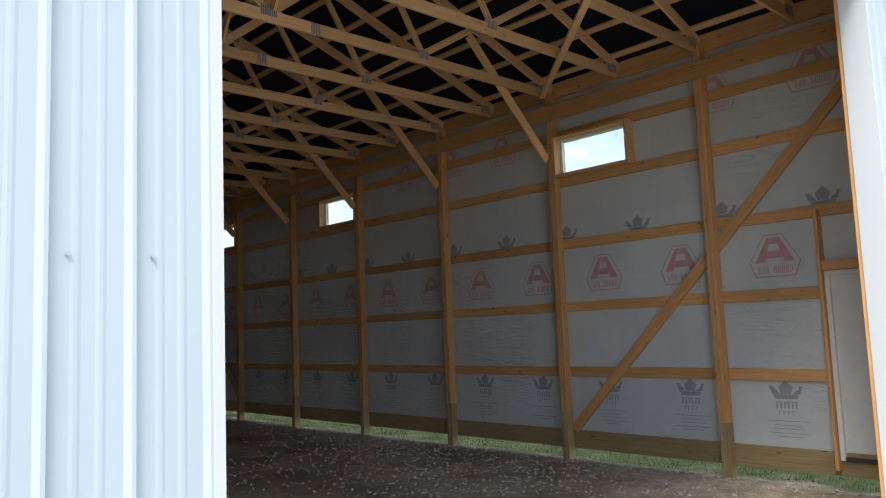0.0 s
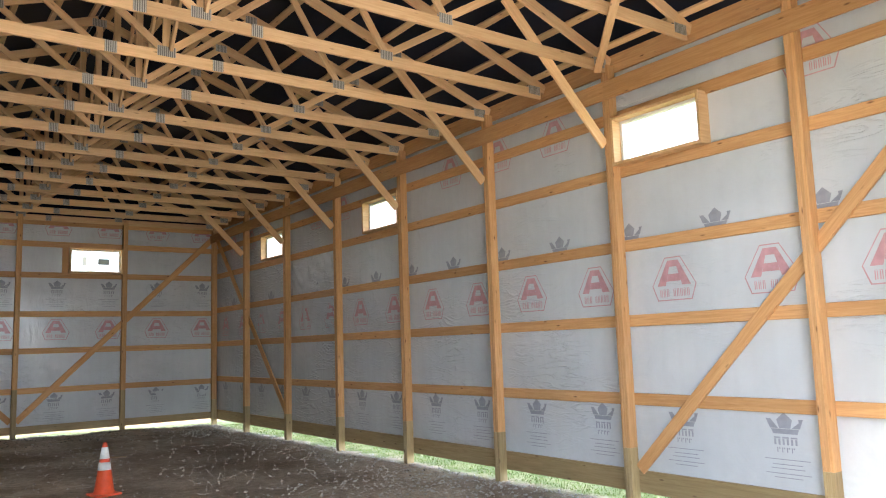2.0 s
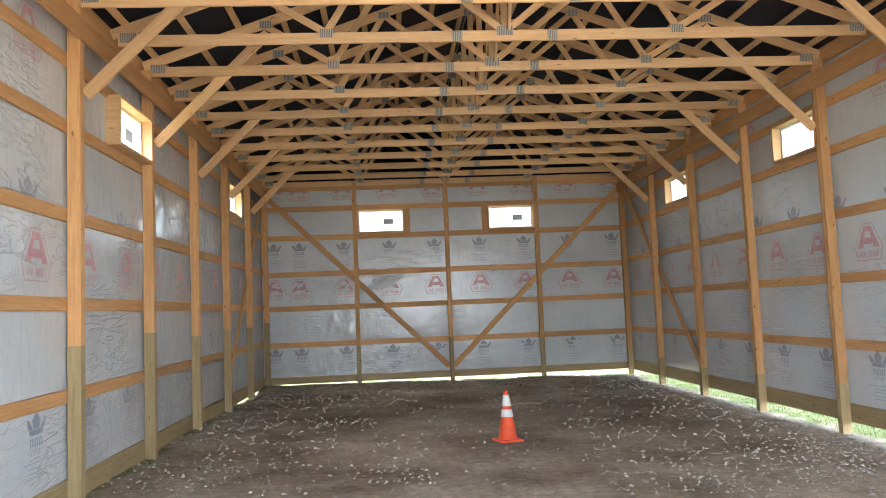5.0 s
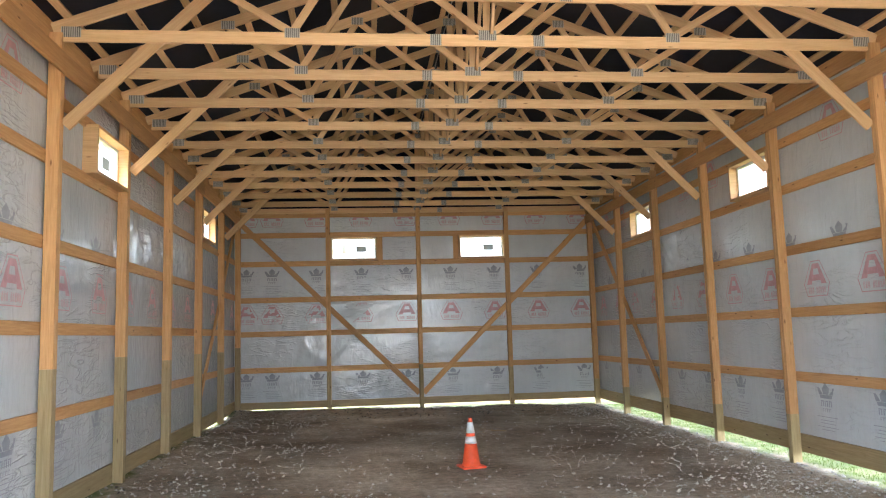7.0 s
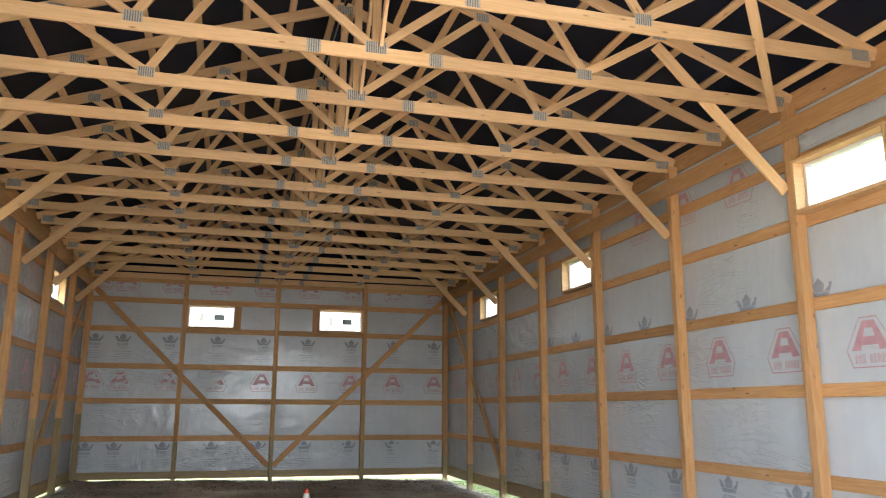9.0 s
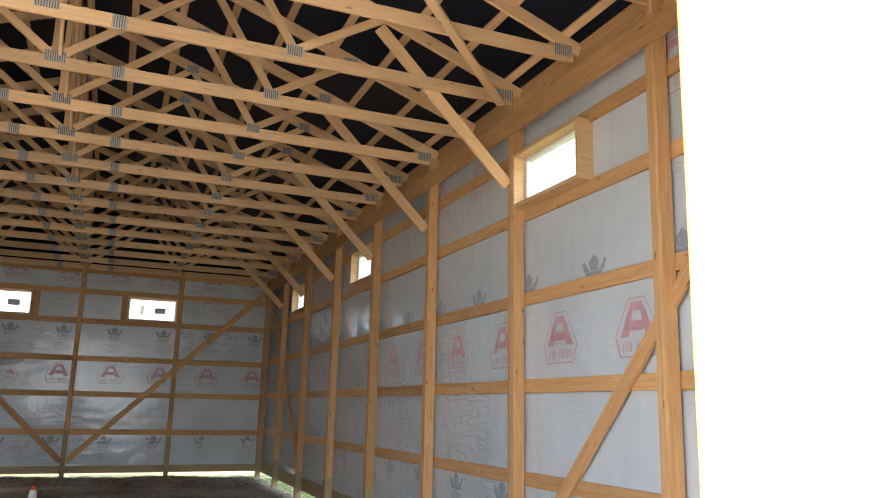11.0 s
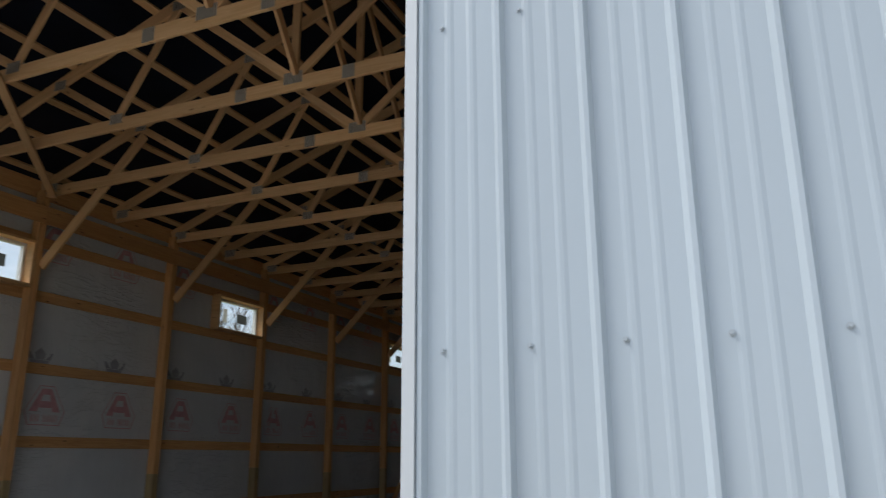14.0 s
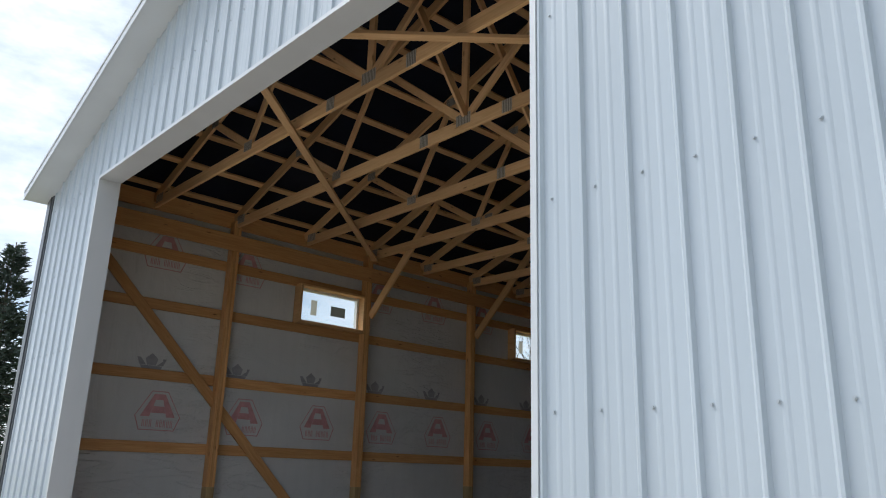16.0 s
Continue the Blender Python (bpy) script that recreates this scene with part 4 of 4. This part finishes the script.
def grass(name, count, mat, spots, h0, h1, label):
    g = random.Random(len(name) + count)
    verts, faces = [], []
    for i in range(count):
        x0, x1, y0, y1 = spots[i % len(spots)]
        x, y = g.uniform(x0, x1), g.uniform(y0, y1)
        z, h, a = ground_z(x, y) - 0.01, g.uniform(h0, h1), g.uniform(0, 6.28)
        dx, dy, lean = math.cos(a), math.sin(a), g.uniform(0.1, 0.7) * h
        w = 0.004 + 0.003 * g.random()
        b = len(verts)
        verts += [(x - dy * w, y + dx * w, z), (x + dy * w, y - dx * w, z), (x + dx * lean * 0.4, y + dy * lean * 0.4, z + h * 0.65), (x + dx * lean, y + dy * lean, z + h)]
        faces += [(b, b + 1, b + 2), (b, b + 2, b + 3)]
    soup(name, verts, faces, mat, label, "grass")


RIGHT, BEHIND = (4.9, 6.0, 0.3, LEN), (-5.0, 5.2, LEN + 0.05, LEN + 0.9)
grass("grass", 16000, M_GRASS, [RIGHT, (4.95, 5.6, 0.3, LEN), (4.9, 7.5, 0.0, LEN)], 0.015, 0.055, "short green grass along the barn wall")
grass("dry_grass", 5000, M_DRY, [RIGHT, BEHIND, (-5.6, -4.95, 0.3, LEN)], 0.015, 0.06, "dry yellow grass along the barn wall")


def spruce(x, y, height, seed):
    g = random.Random(seed)
    t = new("spruce_tree")
    t.matrix_basis = pose(x, y, ground_z(x, y) - 0.05)
    tagged(t, "tall dark green spruce with drooping limbs", "tree", "spruces beside the barn")
    bm = bmesh.new()
    bmesh.ops.create_cone(bm, cap_ends=True, segments=10, radius1=0.17, radius2=0.015, depth=height, matrix=pose(0, 0, height / 2))
    part("trunk", bm, M_BARK, t)
    limbs, verts, faces = bmesh.new(), [], []
    z = 0.5
    while z < height - 0.15:
        u = z / height
        for k in range(g.randint(5, 7)):
            a, reach = g.uniform(0, 6.28), (1 - u) ** 0.85 * height * 0.27 * g.uniform(0.65, 1.12) + 0.1
            rise = g.uniform(-0.25, 0.05) + 0.5 * u
            d = Vector((math.cos(a), math.sin(a), rise))
            m, ln = along((0, 0, z), Vector((0, 0, z)) + d * reach)
            bmesh.ops.create_cone(limbs, cap_ends=False, segments=4, radius1=0.022 * (1 - u) + 0.006, radius2=0.003, depth=ln, matrix=m @ pose(ln / 2, 0, 0, 0, 90, 0))
            side = Vector((-d.y, d.x, 0)).normalized()
            for q in range(int(reach * 38) + 6):
                s0 = g.uniform(0.12, 1.0)
                p = Vector((0, 0, z)) + d * reach * s0
                w = (0.42 - 0.25 * s0) * min(1, reach)
                o = p + side * g.uniform(-w, w) + Vector((0, 0, g.uniform(-0.16, 0.06)))
                e = (d * g.uniform(0.1, 0.24) + side * g.uniform(-0.16, 0.16) + Vector((0, 0, g.uniform(-0.1, 0.07))))
                f = Vector((g.uniform(-1, 1), g.uniform(-1, 1), g.uniform(-1, 1))).normalized() * 0.05
                b = len(verts)
                verts += [tuple(o - f), tuple(o + f), tuple(o + e)]
                faces.append((b, b + 1, b + 2))
        z += g.uniform(0.16, 0.3) * (1.15 - 0.5 * u)
    part("limbs", limbs, M_BARK, t)
    me = bpy.data.meshes.new("crown")
    me.from_pydata(verts, [], faces)
    me.materials.append(M_NEEDLE)
    part("crown", me, None, t)
    return t


for x, y, h, sd in ((-21.5, 3.2, 8.6, 1), (-24.0, 7.0, 9.6, 2), (-20.0, -0.8, 7.4, 3), (-27.0, 2.5, 10.0, 4), (-23.0, 11.5, 9.0, 5)):
    spruce(x, y, h, sd)


def bare_tree(x, y, height, seed):
    g = random.Random(seed)
    t = new("bare_tree")
    t.matrix_basis = pose(x, y, ground_z(x, y) - 0.05)
    tagged(t, "leafless deciduous tree with fine twigs", "tree", "bare trees")
    bm = bmesh.new()

    def grow(p, d, ln, rad, depth):
        q = p + d * ln
        m, _ = along(p, q)
        bmesh.ops.create_cone(bm, cap_ends=False, segments=6 if depth > 2 else 3, radius1=rad, radius2=rad * 0.66, depth=ln, matrix=m @ pose(ln / 2, 0, 0, 0, 90, 0))
        if depth == 0:
            return
        for k in range(3 if depth > 1 else 4):
            e = (d + Vector((g.uniform(-1, 1), g.uniform(-1, 1), g.uniform(-0.35, 0.75))) * 0.72).normalized()
            grow(p + d * ln * g.uniform(0.6, 1.0), e, ln * g.uniform(0.6, 0.82), rad * 0.6, depth - 1)

    grow(Vector((0, 0, 0)), Vector((0.03, 0, 1)), height * 0.25, height * 0.014, 6)
    part("branches", bm, M_BARK, t)
    return t


bare_tree(-15.0, 21.0, 11.0, 1)
bare_tree(-19.5, 28.0, 12.0, 2)


def far_woods():
    g = random.Random(8)
    verts, faces = [], []
    for i in range(1000):
        h = radians(g.uniform(-70, 130))
        dist = g.uniform(290, 345)
        cx, cy = dist * math.sin(h), dist * math.cos(h)
        H = g.uniform(4.2, 7.2) * (0.85 + 0.6 * noise.noise((h * 9, 0, 0)))
        W = H * g.uniform(0.35, 0.6)
        for k in range(120):
            a, u = g.uniform(0, 6.28), g.random() ** 0.8
            rr = W * math.sqrt(g.random()) * (0.35 + 1.1 * math.sin(min(1, u + 0.12) * 2.8))
            p = Vector((cx + rr * math.cos(a), cy + rr * math.sin(a), H * u))
            w = g.uniform(0.25, 0.9)
            b = len(verts)
            for q in range(3):
                verts.append((p.x + g.uniform(-w, w), p.y + g.uniform(-w, w), max(-0.3, p.z + g.uniform(-w, w) * 1.5)))
            faces.append((b, b + 1, b + 2))
    soup("far_woods", verts, faces, M_FARWOOD, "distant leafless woods beyond the field", "woods")


far_woods()


def far_house(x, y, turn, w, d, h):
    t = new("far_house")
    t.matrix_basis = pose(x, y, -0.1, 0, 0, turn)
    tagged(t, "small distant pale house at the edge of the woods", "house", "distant houses")
    bm = bmesh.new()
    box(bm, -w / 2, w / 2, -d / 2, d / 2, 0, h)
    part("wall", bm, M_HOUSE, t)
    bm = bmesh.new()
    v = [bm.verts.new(p) for p in ((-w * 0.54, -d * 0.56, h - 0.1), (w * 0.54, -d * 0.56, h - 0.1), (w * 0.54, d * 0.56, h - 0.1), (-w * 0.54, d * 0.56, h - 0.1), (-w * 0.54, 0, h + d * 0.3), (w * 0.54, 0, h + d * 0.3))]
    for f in ((0, 1, 5, 4), (2, 3, 4, 5), (0, 4, 3), (1, 2, 5), (0, 1, 2, 3)):
        bm.faces.new([v[i] for i in f])
    part("roof", bm, M_ROOF, t)
    bm = bmesh.new()
    box(bm, -w * 0.1, w * 0.1, -d / 2 - 0.05, -d / 2 + 0.05, 0.6, 2.0)
    part("window", bm, M_RUBBER, t, "dark window")


far_house(197, 206, -40, 3.6, 2.6, 1.4)
